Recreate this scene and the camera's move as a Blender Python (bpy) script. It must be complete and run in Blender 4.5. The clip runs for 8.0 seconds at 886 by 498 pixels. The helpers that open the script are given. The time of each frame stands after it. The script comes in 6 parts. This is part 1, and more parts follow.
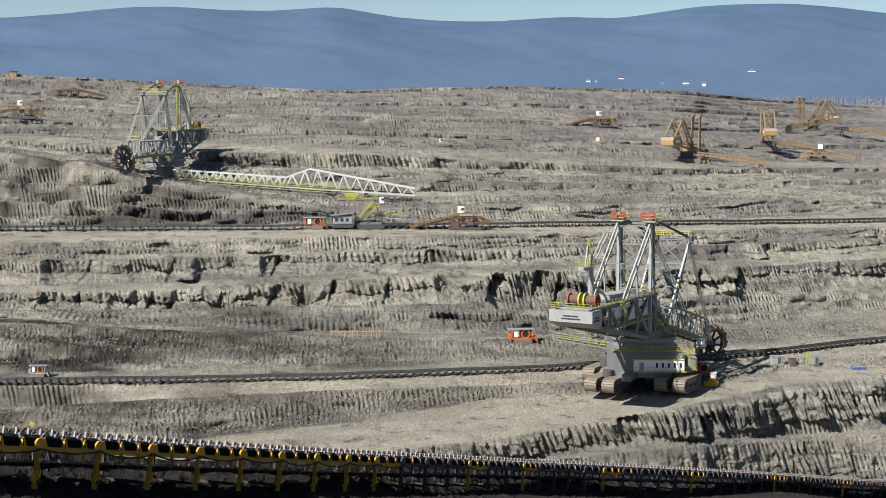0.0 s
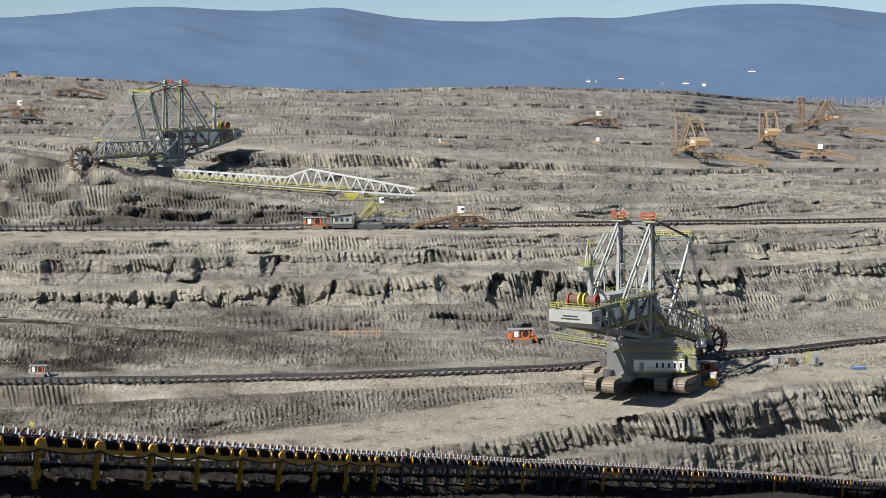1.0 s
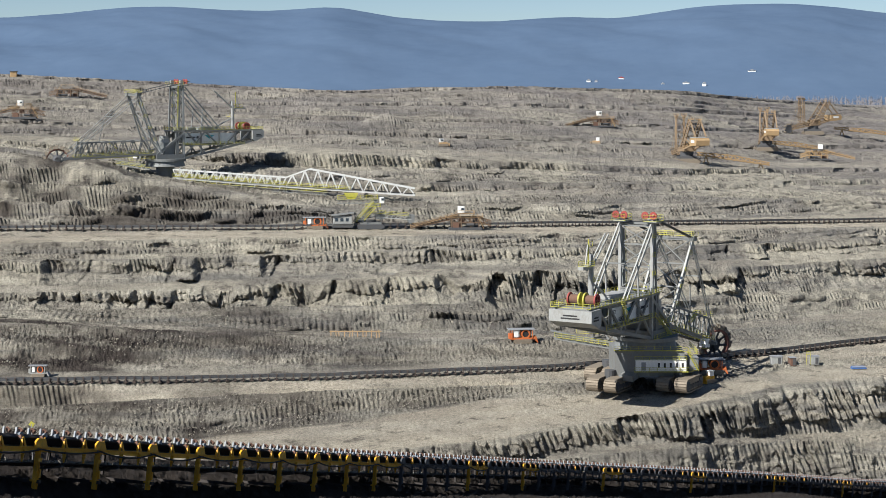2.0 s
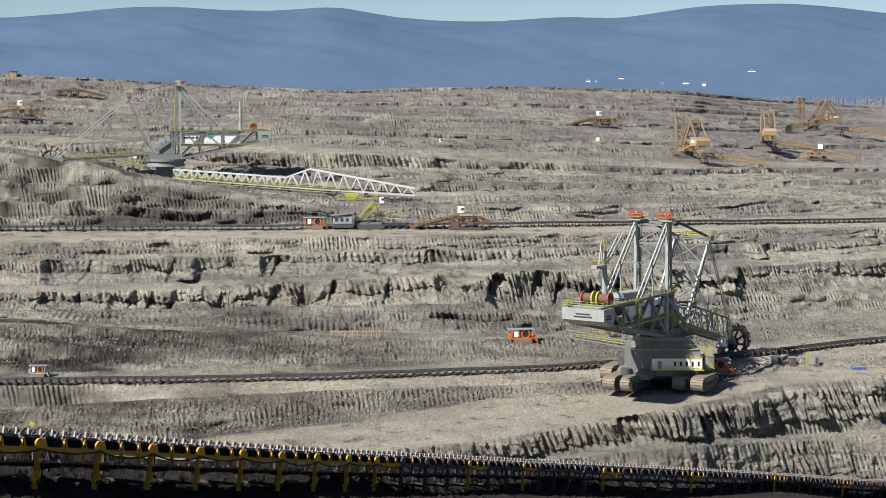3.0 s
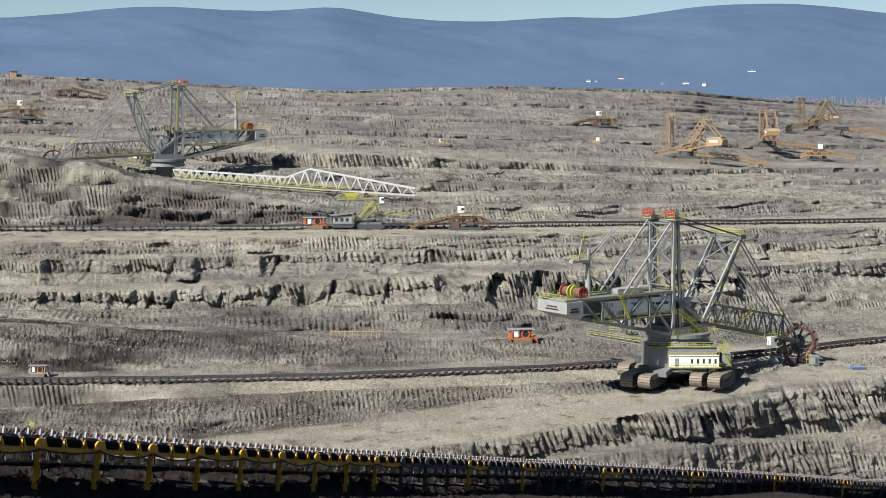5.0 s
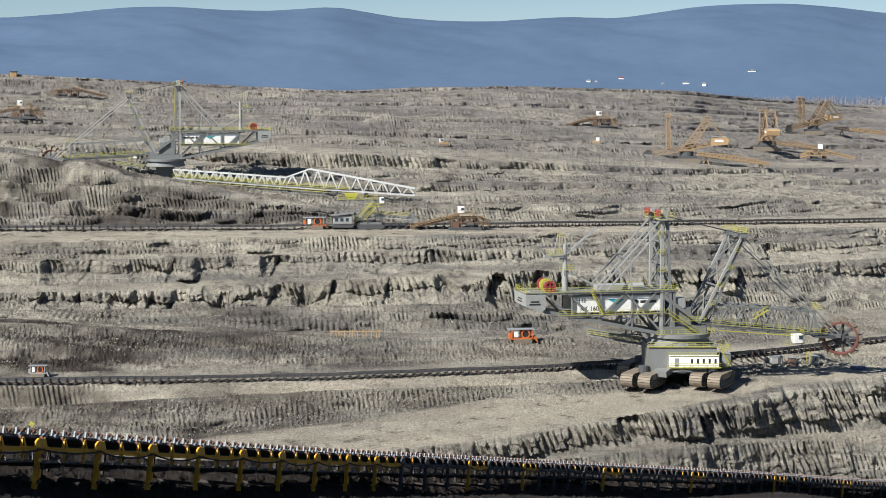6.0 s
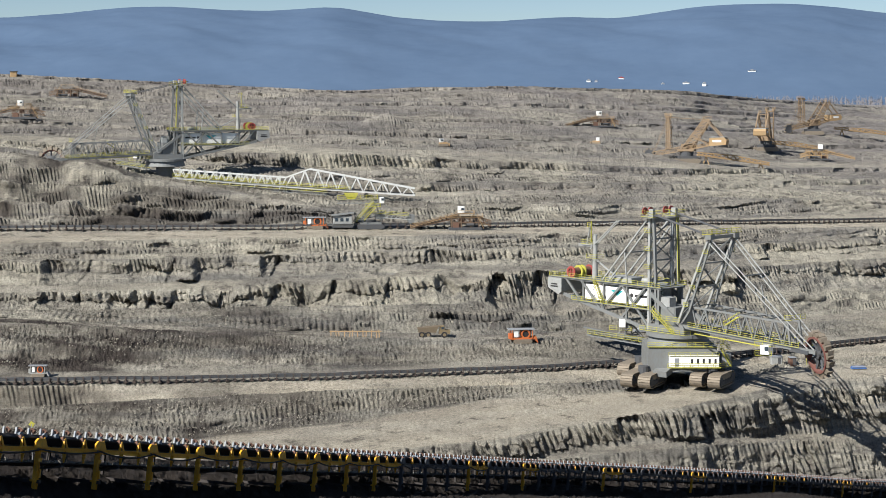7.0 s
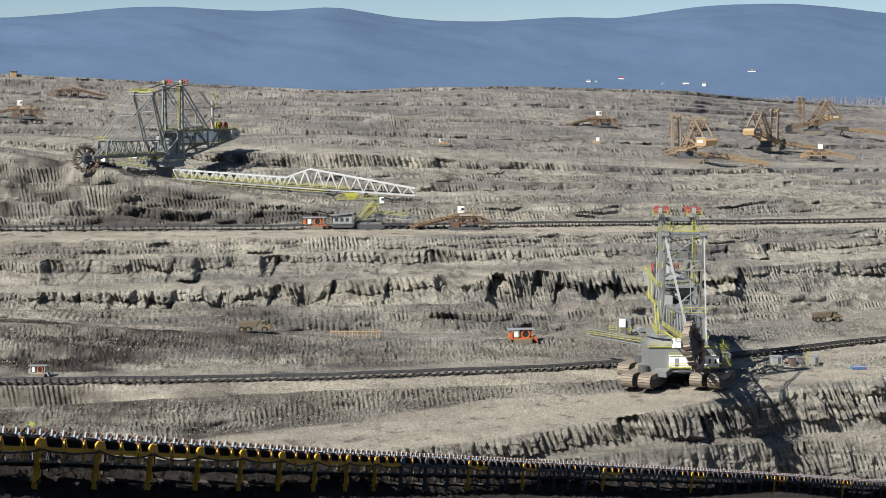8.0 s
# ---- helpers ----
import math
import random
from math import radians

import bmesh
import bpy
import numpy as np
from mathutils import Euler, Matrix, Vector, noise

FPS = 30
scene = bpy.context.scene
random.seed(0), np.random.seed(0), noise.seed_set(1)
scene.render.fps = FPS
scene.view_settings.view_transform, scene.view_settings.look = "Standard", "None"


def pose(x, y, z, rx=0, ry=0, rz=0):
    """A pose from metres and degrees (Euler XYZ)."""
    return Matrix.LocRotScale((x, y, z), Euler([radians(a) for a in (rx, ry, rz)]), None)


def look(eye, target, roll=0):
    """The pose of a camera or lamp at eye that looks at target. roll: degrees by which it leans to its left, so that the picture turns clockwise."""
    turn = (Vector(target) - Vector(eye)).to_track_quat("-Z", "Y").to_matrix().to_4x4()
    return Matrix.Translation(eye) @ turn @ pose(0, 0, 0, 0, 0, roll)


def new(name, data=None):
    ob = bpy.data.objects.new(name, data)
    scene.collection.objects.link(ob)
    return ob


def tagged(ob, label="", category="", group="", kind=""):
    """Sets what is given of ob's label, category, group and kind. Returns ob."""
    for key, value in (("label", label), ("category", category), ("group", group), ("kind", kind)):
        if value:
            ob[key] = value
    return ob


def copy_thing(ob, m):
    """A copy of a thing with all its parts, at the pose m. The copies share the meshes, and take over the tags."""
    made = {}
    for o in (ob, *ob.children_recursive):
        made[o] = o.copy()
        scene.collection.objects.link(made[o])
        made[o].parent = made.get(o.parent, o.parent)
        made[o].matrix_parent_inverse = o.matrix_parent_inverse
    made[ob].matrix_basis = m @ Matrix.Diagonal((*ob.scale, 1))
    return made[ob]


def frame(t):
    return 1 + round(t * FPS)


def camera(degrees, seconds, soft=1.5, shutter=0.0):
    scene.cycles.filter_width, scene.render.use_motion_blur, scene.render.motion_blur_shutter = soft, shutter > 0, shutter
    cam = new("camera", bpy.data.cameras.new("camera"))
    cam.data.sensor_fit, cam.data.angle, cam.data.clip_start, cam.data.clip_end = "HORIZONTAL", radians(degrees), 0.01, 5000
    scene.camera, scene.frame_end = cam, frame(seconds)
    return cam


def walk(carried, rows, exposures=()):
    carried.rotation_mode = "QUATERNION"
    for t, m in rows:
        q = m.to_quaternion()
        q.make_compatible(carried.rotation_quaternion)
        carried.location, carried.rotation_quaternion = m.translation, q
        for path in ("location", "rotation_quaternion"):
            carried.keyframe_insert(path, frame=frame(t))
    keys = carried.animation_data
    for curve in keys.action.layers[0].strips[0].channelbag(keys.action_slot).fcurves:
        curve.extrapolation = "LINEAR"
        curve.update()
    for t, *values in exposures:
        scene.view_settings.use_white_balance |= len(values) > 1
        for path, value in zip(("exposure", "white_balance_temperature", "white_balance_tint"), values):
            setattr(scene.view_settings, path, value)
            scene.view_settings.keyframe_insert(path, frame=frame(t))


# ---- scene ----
# ---- camera: it stands still on the viewing mound at the pit's rim ----
cam = camera(30, 8.0, soft=0.6)
EYE = Vector((0.0, 0.0, 82.0))
STAND = pose(0, 0, 82.0, 84.61, 0, 0)
walk(cam, [(0.0, STAND), (8.0, STAND)])

# ---- light: high spring sun from the left, slightly behind the camera ----
SUN_ELEVATION, SUN_BEARING = 42.0, 228.0
world = bpy.data.worlds.new("world")
scene.world = world
world.use_nodes = True
wn = world.node_tree.nodes
sky = wn.new("ShaderNodeTexSky")
sky.sky_type = "NISHITA"
sky.sun_disc = False
sky.sun_elevation = radians(SUN_ELEVATION)
sky.sun_rotation = radians(SUN_BEARING)
sky.altitude = 300
sky.dust_density = 0.15
sky.air_density = 0.75
sky.ozone_density = 3.0
world.node_tree.links.new(sky.outputs["Color"], wn["Background"].inputs["Color"])
wn["Background"].inputs["Strength"].default_value = 0.054
sun = new("sun", bpy.data.lights.new("sun", "SUN"))
sun.data.energy, sun.data.angle, sun.data.color = 5.0, radians(0.53), (1.0, 0.975, 0.925)
_a, _e = radians(SUN_BEARING), radians(SUN_ELEVATION)
SUN_WAY = Vector((math.sin(_a) * math.cos(_e), math.cos(_a) * math.cos(_e), math.sin(_e)))
sun.matrix_basis = look(SUN_WAY * 900, (0, 0, 0))
scene.view_settings.exposure = 0.70


# ---- materials ----
def nodes_of(name):
    m = bpy.data.materials.new(name)
    m.use_nodes = True
    return m, m.node_tree, m.node_tree.nodes["Principled BSDF"]


def ramp(nt, fac, stops):
    r = nt.nodes.new("ShaderNodeValToRGB")
    while len(r.color_ramp.elements) < len(stops):
        r.color_ramp.elements.new(0.5)
    for e, (p, c) in zip(r.color_ramp.elements, stops):
        e.position, e.color = p, (*c, 1)
    nt.links.new(fac, r.inputs["Fac"])
    return r.outputs["Color"]


def noise_tex(nt, scale, detail=4, rough=0.6, vec=None, stretch=None):
    n = nt.nodes.new("ShaderNodeTexNoise")
    n.inputs["Scale"].default_value = scale
    n.inputs["Detail"].default_value = detail
    n.inputs["Roughness"].default_value = rough
    if vec is None:
        vec = nt.nodes.new("ShaderNodeTexCoord").outputs["Object"]
    if stretch:
        mp = nt.nodes.new("ShaderNodeMapping")
        mp.inputs["Scale"].default_value = stretch
        nt.links.new(vec, mp.inputs["Vector"])
        vec = mp.outputs["Vector"]
    nt.links.new(vec, n.inputs["Vector"])
    return n.outputs["Fac"]


def mix_rgb(nt, fac, a, b, mode="MIX"):
    m = nt.nodes.new("ShaderNodeMix")
    m.data_type, m.blend_type = "RGBA", mode
    for sock, v in ((m.inputs[0], fac), (m.inputs[6], a), (m.inputs[7], b)):
        if isinstance(v, bpy.types.NodeSocket):
            nt.links.new(v, sock)
        else:
            sock.default_value = v if not isinstance(v, tuple) else (*v, 1)
    return m.outputs[2]


def mathn(nt, op, a, b=0.0):
    m = nt.nodes.new("ShaderNodeMath")
    m.operation = op
    for sock, v in ((m.inputs[0], a), (m.inputs[1], b)):
        if isinstance(v, bpy.types.NodeSocket):
            nt.links.new(v, sock)
        else:
            sock.default_value = v
    return m.outputs[0]


def bump(nt, bsdf, height, strength=0.4, dist=0.3):
    b = nt.nodes.new("ShaderNodeBump")
    b.inputs["Strength"].default_value, b.inputs["Distance"].default_value = strength, dist
    nt.links.new(height, b.inputs["Height"])
    nt.links.new(b.outputs["Normal"], bsdf.inputs["Normal"])


def paint(name, col, rough=0.5, metal=0.0, dirt=(0.16, 0.13, 0.10), amount=0.45, scale=0.5):
    """Painted or bare metal with dust and weather stains at two scales."""
    m, nt, b = nodes_of(name)
    big, fine = noise_tex(nt, scale, 5, 0.65), noise_tex(nt, scale * 9, 3, 0.6, stretch=(1, 1, 0.25))
    f = mathn(nt, "MULTIPLY", mathn(nt, "ADD", big, fine), 0.5)
    d = ramp(nt, f, [(0.42, (0, 0, 0)), (0.68, (amount,) * 3)])
    nt.links.new(mix_rgb(nt, d, col, dirt), b.inputs["Base Color"])
    r = ramp(nt, f, [(0.3, (rough,) * 3), (0.7, (min(1, rough + 0.3),) * 3)])
    nt.links.new(r, b.inputs["Roughness"])
    b.inputs["Metallic"].default_value = metal
    return m


def soil(name, kind):
    """Overburden: strata, dusty bands, clods and gullied relief; the soil attribute names the layer, and the distance
    haze put into the colour.
    """
    m, nt, b = nodes_of(name)
    at = nt.nodes.new("ShaderNodeAttribute")
    at.attribute_name = "soil"
    sep = nt.nodes.new("ShaderNodeSeparateColor")
    nt.links.new(at.outputs["Color"], sep.inputs["Color"])
    pale, road, far = sep.outputs[0], sep.outputs[1], sep.outputs[2]
    big = noise_tex(nt, 0.018, 6, 0.62)
    mid = noise_tex(nt, 0.16, 6, 0.68)
    fine = noise_tex(nt, 1.4, 8, 0.85)
    seam = noise_tex(nt, 0.05, 5, 0.6, stretch=(0.25, 0.25, 9.0))
    col = ramp(nt, big, [(0.30, (0.185, 0.170, 0.142)), (0.5, (0.29, 0.268, 0.225)), (0.7, (0.40, 0.375, 0.315))])
    col = mix_rgb(nt, ramp(nt, seam, [(0.44, (0, 0, 0)), (0.58, (0.8, 0.8, 0.8))]), col, (0.150, 0.146, 0.138))
    lime = noise_tex(nt, 0.07, 4, 0.65, stretch=(0.2, 0.2, 6.0))
    col = mix_rgb(nt, ramp(nt, lime, [(0.50, (0, 0, 0)), (0.64, (0.6, 0.6, 0.6))]), col, (0.46, 0.435, 0.365))
    # far ground turns greyer: distance haze put into the soil colour
    brown = ramp(nt, mid, [(0.3, (0.150, 0.136, 0.132)), (0.7, (0.245, 0.225, 0.215))])
    col = mix_rgb(nt, mathn(nt, "MULTIPLY", far, 0.85), col, brown)
    tan = ramp(nt, mid, [(0.3, (0.31, 0.288, 0.232)), (0.7, (0.45, 0.42, 0.345))])
    col = mix_rgb(nt, mathn(nt, "MULTIPLY", pale, ramp(nt, mid, [(0.35, (0.35,) * 3), (0.55, (1,) * 3)])), col, tan)
    dust = ramp(nt, mid, [(0.3, (0.42, 0.375, 0.295)), (0.7, (0.50, 0.45, 0.365))])
    col = mix_rgb(nt, road, col, dust)
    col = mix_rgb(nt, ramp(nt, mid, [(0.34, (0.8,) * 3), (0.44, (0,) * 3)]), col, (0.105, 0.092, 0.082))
    # fine grain, with the shade of small holes put into the colour
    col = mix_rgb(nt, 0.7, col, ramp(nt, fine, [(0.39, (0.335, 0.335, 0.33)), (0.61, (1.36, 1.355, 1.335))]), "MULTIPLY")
    coaly = ramp(nt, mid, [(0.3, (0.020, 0.017, 0.016)), (0.7, (0.070, 0.058, 0.050))])
    col = mix_rgb(nt, at.outputs["Alpha"], col, coaly)
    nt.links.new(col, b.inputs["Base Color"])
    b.inputs["Roughness"].default_value = 0.95
    b.inputs["Specular IOR Level"].default_value = 0.15
    # comb marks of the digging teeth on the steep cuts
    wave = nt.nodes.new("ShaderNodeTexWave")
    wave.wave_type, wave.bands_direction, wave.wave_profile = "BANDS", "X", "SIN"
    wave.inputs["Scale"].default_value = 0.235
    wave.inputs["Distortion"].default_value = 2.6
    wave.inputs["Detail"].default_value = 2.0
    wave.inputs["Detail Scale"].default_value = 0.5
    lean = nt.nodes.new("ShaderNodeMapping")
    lean.inputs["Rotation"].default_value = (0, radians(14), 0)
    nt.links.new(nt.nodes.new("ShaderNodeTexCoord").outputs["Object"], lean.inputs["Vector"])
    nt.links.new(lean.outputs["Vector"], wave.inputs["Vector"])
    face = nt.nodes.new("ShaderNodeSeparateXYZ")
    nt.links.new(nt.nodes.new("ShaderNodeNewGeometry").outputs["True Normal"], face.inputs["Vector"])
    steep = ramp(nt, face.outputs["Z"], [(0.42, (1, 1, 1)), (0.70, (0, 0, 0))])
    patch = ramp(nt, noise_tex(nt, 0.045, 3, 0.6), [(0.46, (0, 0, 0)), (0.55, (1, 1, 1))])
    comb = mathn(nt, "MULTIPLY", mathn(nt, "MULTIPLY", wave.outputs["Fac"], steep), mathn(nt, "MULTIPLY", patch, 1.8))
    bump(nt, b, mathn(nt, "ADD", comb, mathn(nt, "ADD", fine, mathn(nt, "MULTIPLY", mid, 1.6))), 1.0, 0.75)
    return m


SOIL = soil("overburden", 0)

# ---- small numeric noise for the land ----
_lat = np.random.RandomState(7).rand(256, 256)


def vnoise(x, y):
    xi, yi = np.floor(x).astype(int), np.floor(y).astype(int)
    fx, fy = x - xi, y - yi
    fx, fy = fx * fx * (3 - 2 * fx), fy * fy * (3 - 2 * fy)
    g = lambda a, b: _lat[a & 255, b & 255]
    top = g(xi, yi) * (1 - fx) + g(xi + 1, yi) * fx
    low = g(xi, yi + 1) * (1 - fx) + g(xi + 1, yi + 1) * fx
    return (top * (1 - fy) + low * fy) * 2 - 1


def fbm(x, y, octaves=4, gain=0.5):
    s, a = 0, 1.0
    for k in range(octaves):
        s = s + a * vnoise(x * 2 ** k + 17.3 * k, y * 2 ** k + 5.1 * k)
        a *= gain
    return s


# ---- the pit: bench edges in plan, height and distance at seven bearings ----
BEARINGS = np.array((-0.268, -0.1655, -0.063, 0.0396, 0.1422, 0.2106, 0.268))
EDGES = []


def edge(style, heights, distances, pale=0.0, dark=0.0):
    """One crest or toe of the benches; style is the ground from it to the next edge."""
    EDGES.append((style, heights, distances, pale, dark))


edge("flat", (80.3,) * 7, (-900,) * 7)
edge("flat", (80.3,) * 7, (5,) * 7)
edge("track", (75.4,) * 7, (13,) * 7)
edge("talus", (72.55,) * 7, (31,) * 7)
edge("flat", (59.8, 55, 49.5, 38.5, 25.2, 16.5, 2.2), (90, 107, 131, 177, 228, 268, 318), 0)
edge("talus", (59.8, 55, 49.5, 38.5, 25.2, 16.5, 2.2), (103, 120, 144, 190, 241, 281, 331), 0)
edge("flat", (-14, -14, -14, -14, -15, -17, -17.5), (372, 372, 374, 382, 393, 405, 412), 0)
edge("scarp", (-11.4, -11.4, -12.4, -16.4, -18, -22.5, -23.5), (388, 388, 392, 404, 417, 441, 448), 0)
edge("flat", (-11.5, -11.5, -12.4, -11.4, -9.6, -13.6, -14.0), (394, 394, 398, 412, 424, 450, 458), 0.1)
edge("scarp", (-11.7, -11.7, -12.7, -11.1, -9.2, -13.2, -13.6), (398, 398, 402, 414, 428, 457, 465), 0)
edge("road", (-11, -10, -9, -6, -1.5, -0.6, 0.2), (404, 411, 412, 419, 435, 468, 478), 0)
edge("rubble", (-8.6, -8.9, -5.9, -2.3, -0.7, 0.4, 0.4), (430, 429, 437, 457, 457, 484, 492), 0)
edge("road", (-3.7, -1.0, 0.6, -0.8, 0.3, 0.3, 0.4), (446, 446, 450, 464, 470, 500, 508), 0)
edge("flat", (2, 2, 2, 2, 2, 2, 2), (447, 451, 457, 467, 484, 503, 528), 0)
edge("rubble", (3, 3, 3, 3, 3, 3, 3), (462, 468, 475, 481, 505, 525, 541), 0)
edge("flat", (13.9, 10.2, 7.1, 5.8, 4.4, 3.9, 4.1), (490, 498, 505, 510, 532, 555, 575), 0)
edge("slope", (14.0, 10.3, 7.1, 6.0, 4.5, 4.3, 4.4), (497, 506, 513, 518, 541, 566, 588), 0.5)
edge("scarp", (14.4, 13.3, 13.7, 13.8, 12.7, 11.3, 10.4), (515, 523, 531, 538, 562, 590, 615), 0.8)
edge("flat", (18.6, 18.8, 20.9, 22.8, 21.1, 19.4, 19.5), (524, 532, 541, 549, 576, 604, 630), 0.85)
edge("scarp", (19.8, 19.8, 21.7, 23.4, 22.1, 20.5, 20.2), (534, 542, 552, 562, 590, 620, 648), 0.6)
edge("slope", (26.7, 26.9, 27.2, 27.7, 26.1, 24.9, 24.2), (548, 556, 566, 578, 606, 636, 664), 0.55)
edge("road", (30.7, 31.6, 31.9, 31.3, 30.4, 28.8, 27.5), (562, 570, 580, 594, 622, 652, 680), 0)
edge("flat", (32.9, 32.8, 32.6, 32.2, 30.7, 29.0, 27.3), (585, 590, 598, 611, 640, 670, 700), 0.5)
edge("slope", (33.7, 33.6, 33.6, 33.1, 31.9, 30.7, 30.3), (592, 598, 606, 620, 652, 686, 722), 0.4)
edge("rubble", (59.3, 48.3, 38.1, 38.8, 37.5, 36.6, 35.6), (640, 630, 622, 644, 676, 712, 756), 0.85)
edge("scarp", (58.0, 47.2, 41.0, 40.8, 38.7, 37.1, 36.3), (672, 668, 650, 672, 706, 744, 790), 0.5)
edge("slope", (60.0, 50.6, 45.8, 45.0, 42.0, 41.1, 39.6), (690, 684, 668, 692, 730, 775, 830), 0.4)
edge("scarp", (60.6, 52.4, 50.2, 47.5, 44.1, 42.5, 40.4), (700, 696, 682, 708, 748, 800, 860), 0.95)
edge("flat", (62.7, 57.3, 56.8, 52.5, 47.4, 44.8, 42.6), (710, 706, 694, 722, 764, 822, 885), 0.7)
edge("slope", (63.7, 60.7, 58.7, 55.2, 49.4, 45.2, 43.2), (738, 736, 722, 752, 800, 880, 950), 0)
edge("scarp", (67.2, 63.8, 62.4, 59.3, 54.4, 48.8, 46.6), (764, 764, 750, 785, 838, 930, 1010), 0)
edge("rubble", (70.2, 67.0, 65.1, 61.6, 56.6, 51.7, 50.0), (776, 778, 766, 802, 858, 960, 1045), 0)
edge("scarp", (74.5, 70.1, 68.3, 65.7, 61.5, 56.2, 55.2), (815, 818, 810, 845, 900, 1015, 1110), 0)
edge("slope", (76.4, 72.1, 70.5, 68.3, 64.2, 58.2, 57.4), (826, 832, 826, 862, 920, 1045, 1150), 0.25)
edge("scarp", (82.0, 76.1, 74.6, 74.3, 70.4, 64.3, 62.2), (862, 870, 872, 910, 975, 1110, 1240), 0)
edge("slope", (84.7, 79.0, 76.9, 77.3, 73.5, 67.2, 63.6), (874, 886, 890, 930, 1000, 1150, 1290), 0)
edge("scarp", (90.9, 86.0, 81.1, 83.6, 80.9, 73.3, 67.4), (905, 920, 925, 970, 1045, 1220, 1390), 0)
edge("plain", (92.8, 88.3, 83.3, 86.3, 83.8, 76.1, 69.9), (915, 930, 936, 985, 1060, 1245, 1430), 0)
edge("plain", (80, 78, 74, 76, 74, 66, 62), (1500, 1500, 1500, 1550, 1600, 1750, 1900))
edge("plain", (60,) * 7, (2600,) * 7)
edge("plain", (58,) * 7, (4950,) * 7)

ROWS_FOR = {"plain": 10, "track": 8, "talus": 30, "flat": 8, "road": 12, "rubble": 46, "slope": 34, "scarp": 46}


# deep bites that the diggers left in two of the cuts: x, width, depth
COVES = {17: ((-129, 6, 6), (-118, 4, 5), (-101, 4, 5), (-95, 6, 6), (-88, 5, 6), (-74, 5, 5), (-57, 5, 6), (-48, 4, 5), (-38, 5, 6), (-20, 6, 4), (14, 9, 11), (29, 6, 8), (37, 6, 8), (48, 7, 9), (58, 6, 7), (88, 7, 8), (104, 6, 5)),
         19: ((-120, 4, 3), (-92, 5, 4), (-58, 6, 6), (-7, 5, 5), (26, 5, 4), (105, 9, 7), (122, 5, 5)),
         28: ((-66, 5, 5), (-52, 4, 4), (-30, 6, 5)), 31: ((-80, 12, 7), (-62, 8, 6), (-40, 9, 6), (20, 12, 6), (60, 10, 6)), 33: ((-70, 14, 8), (-34, 10, 8), (44, 14, 6))}


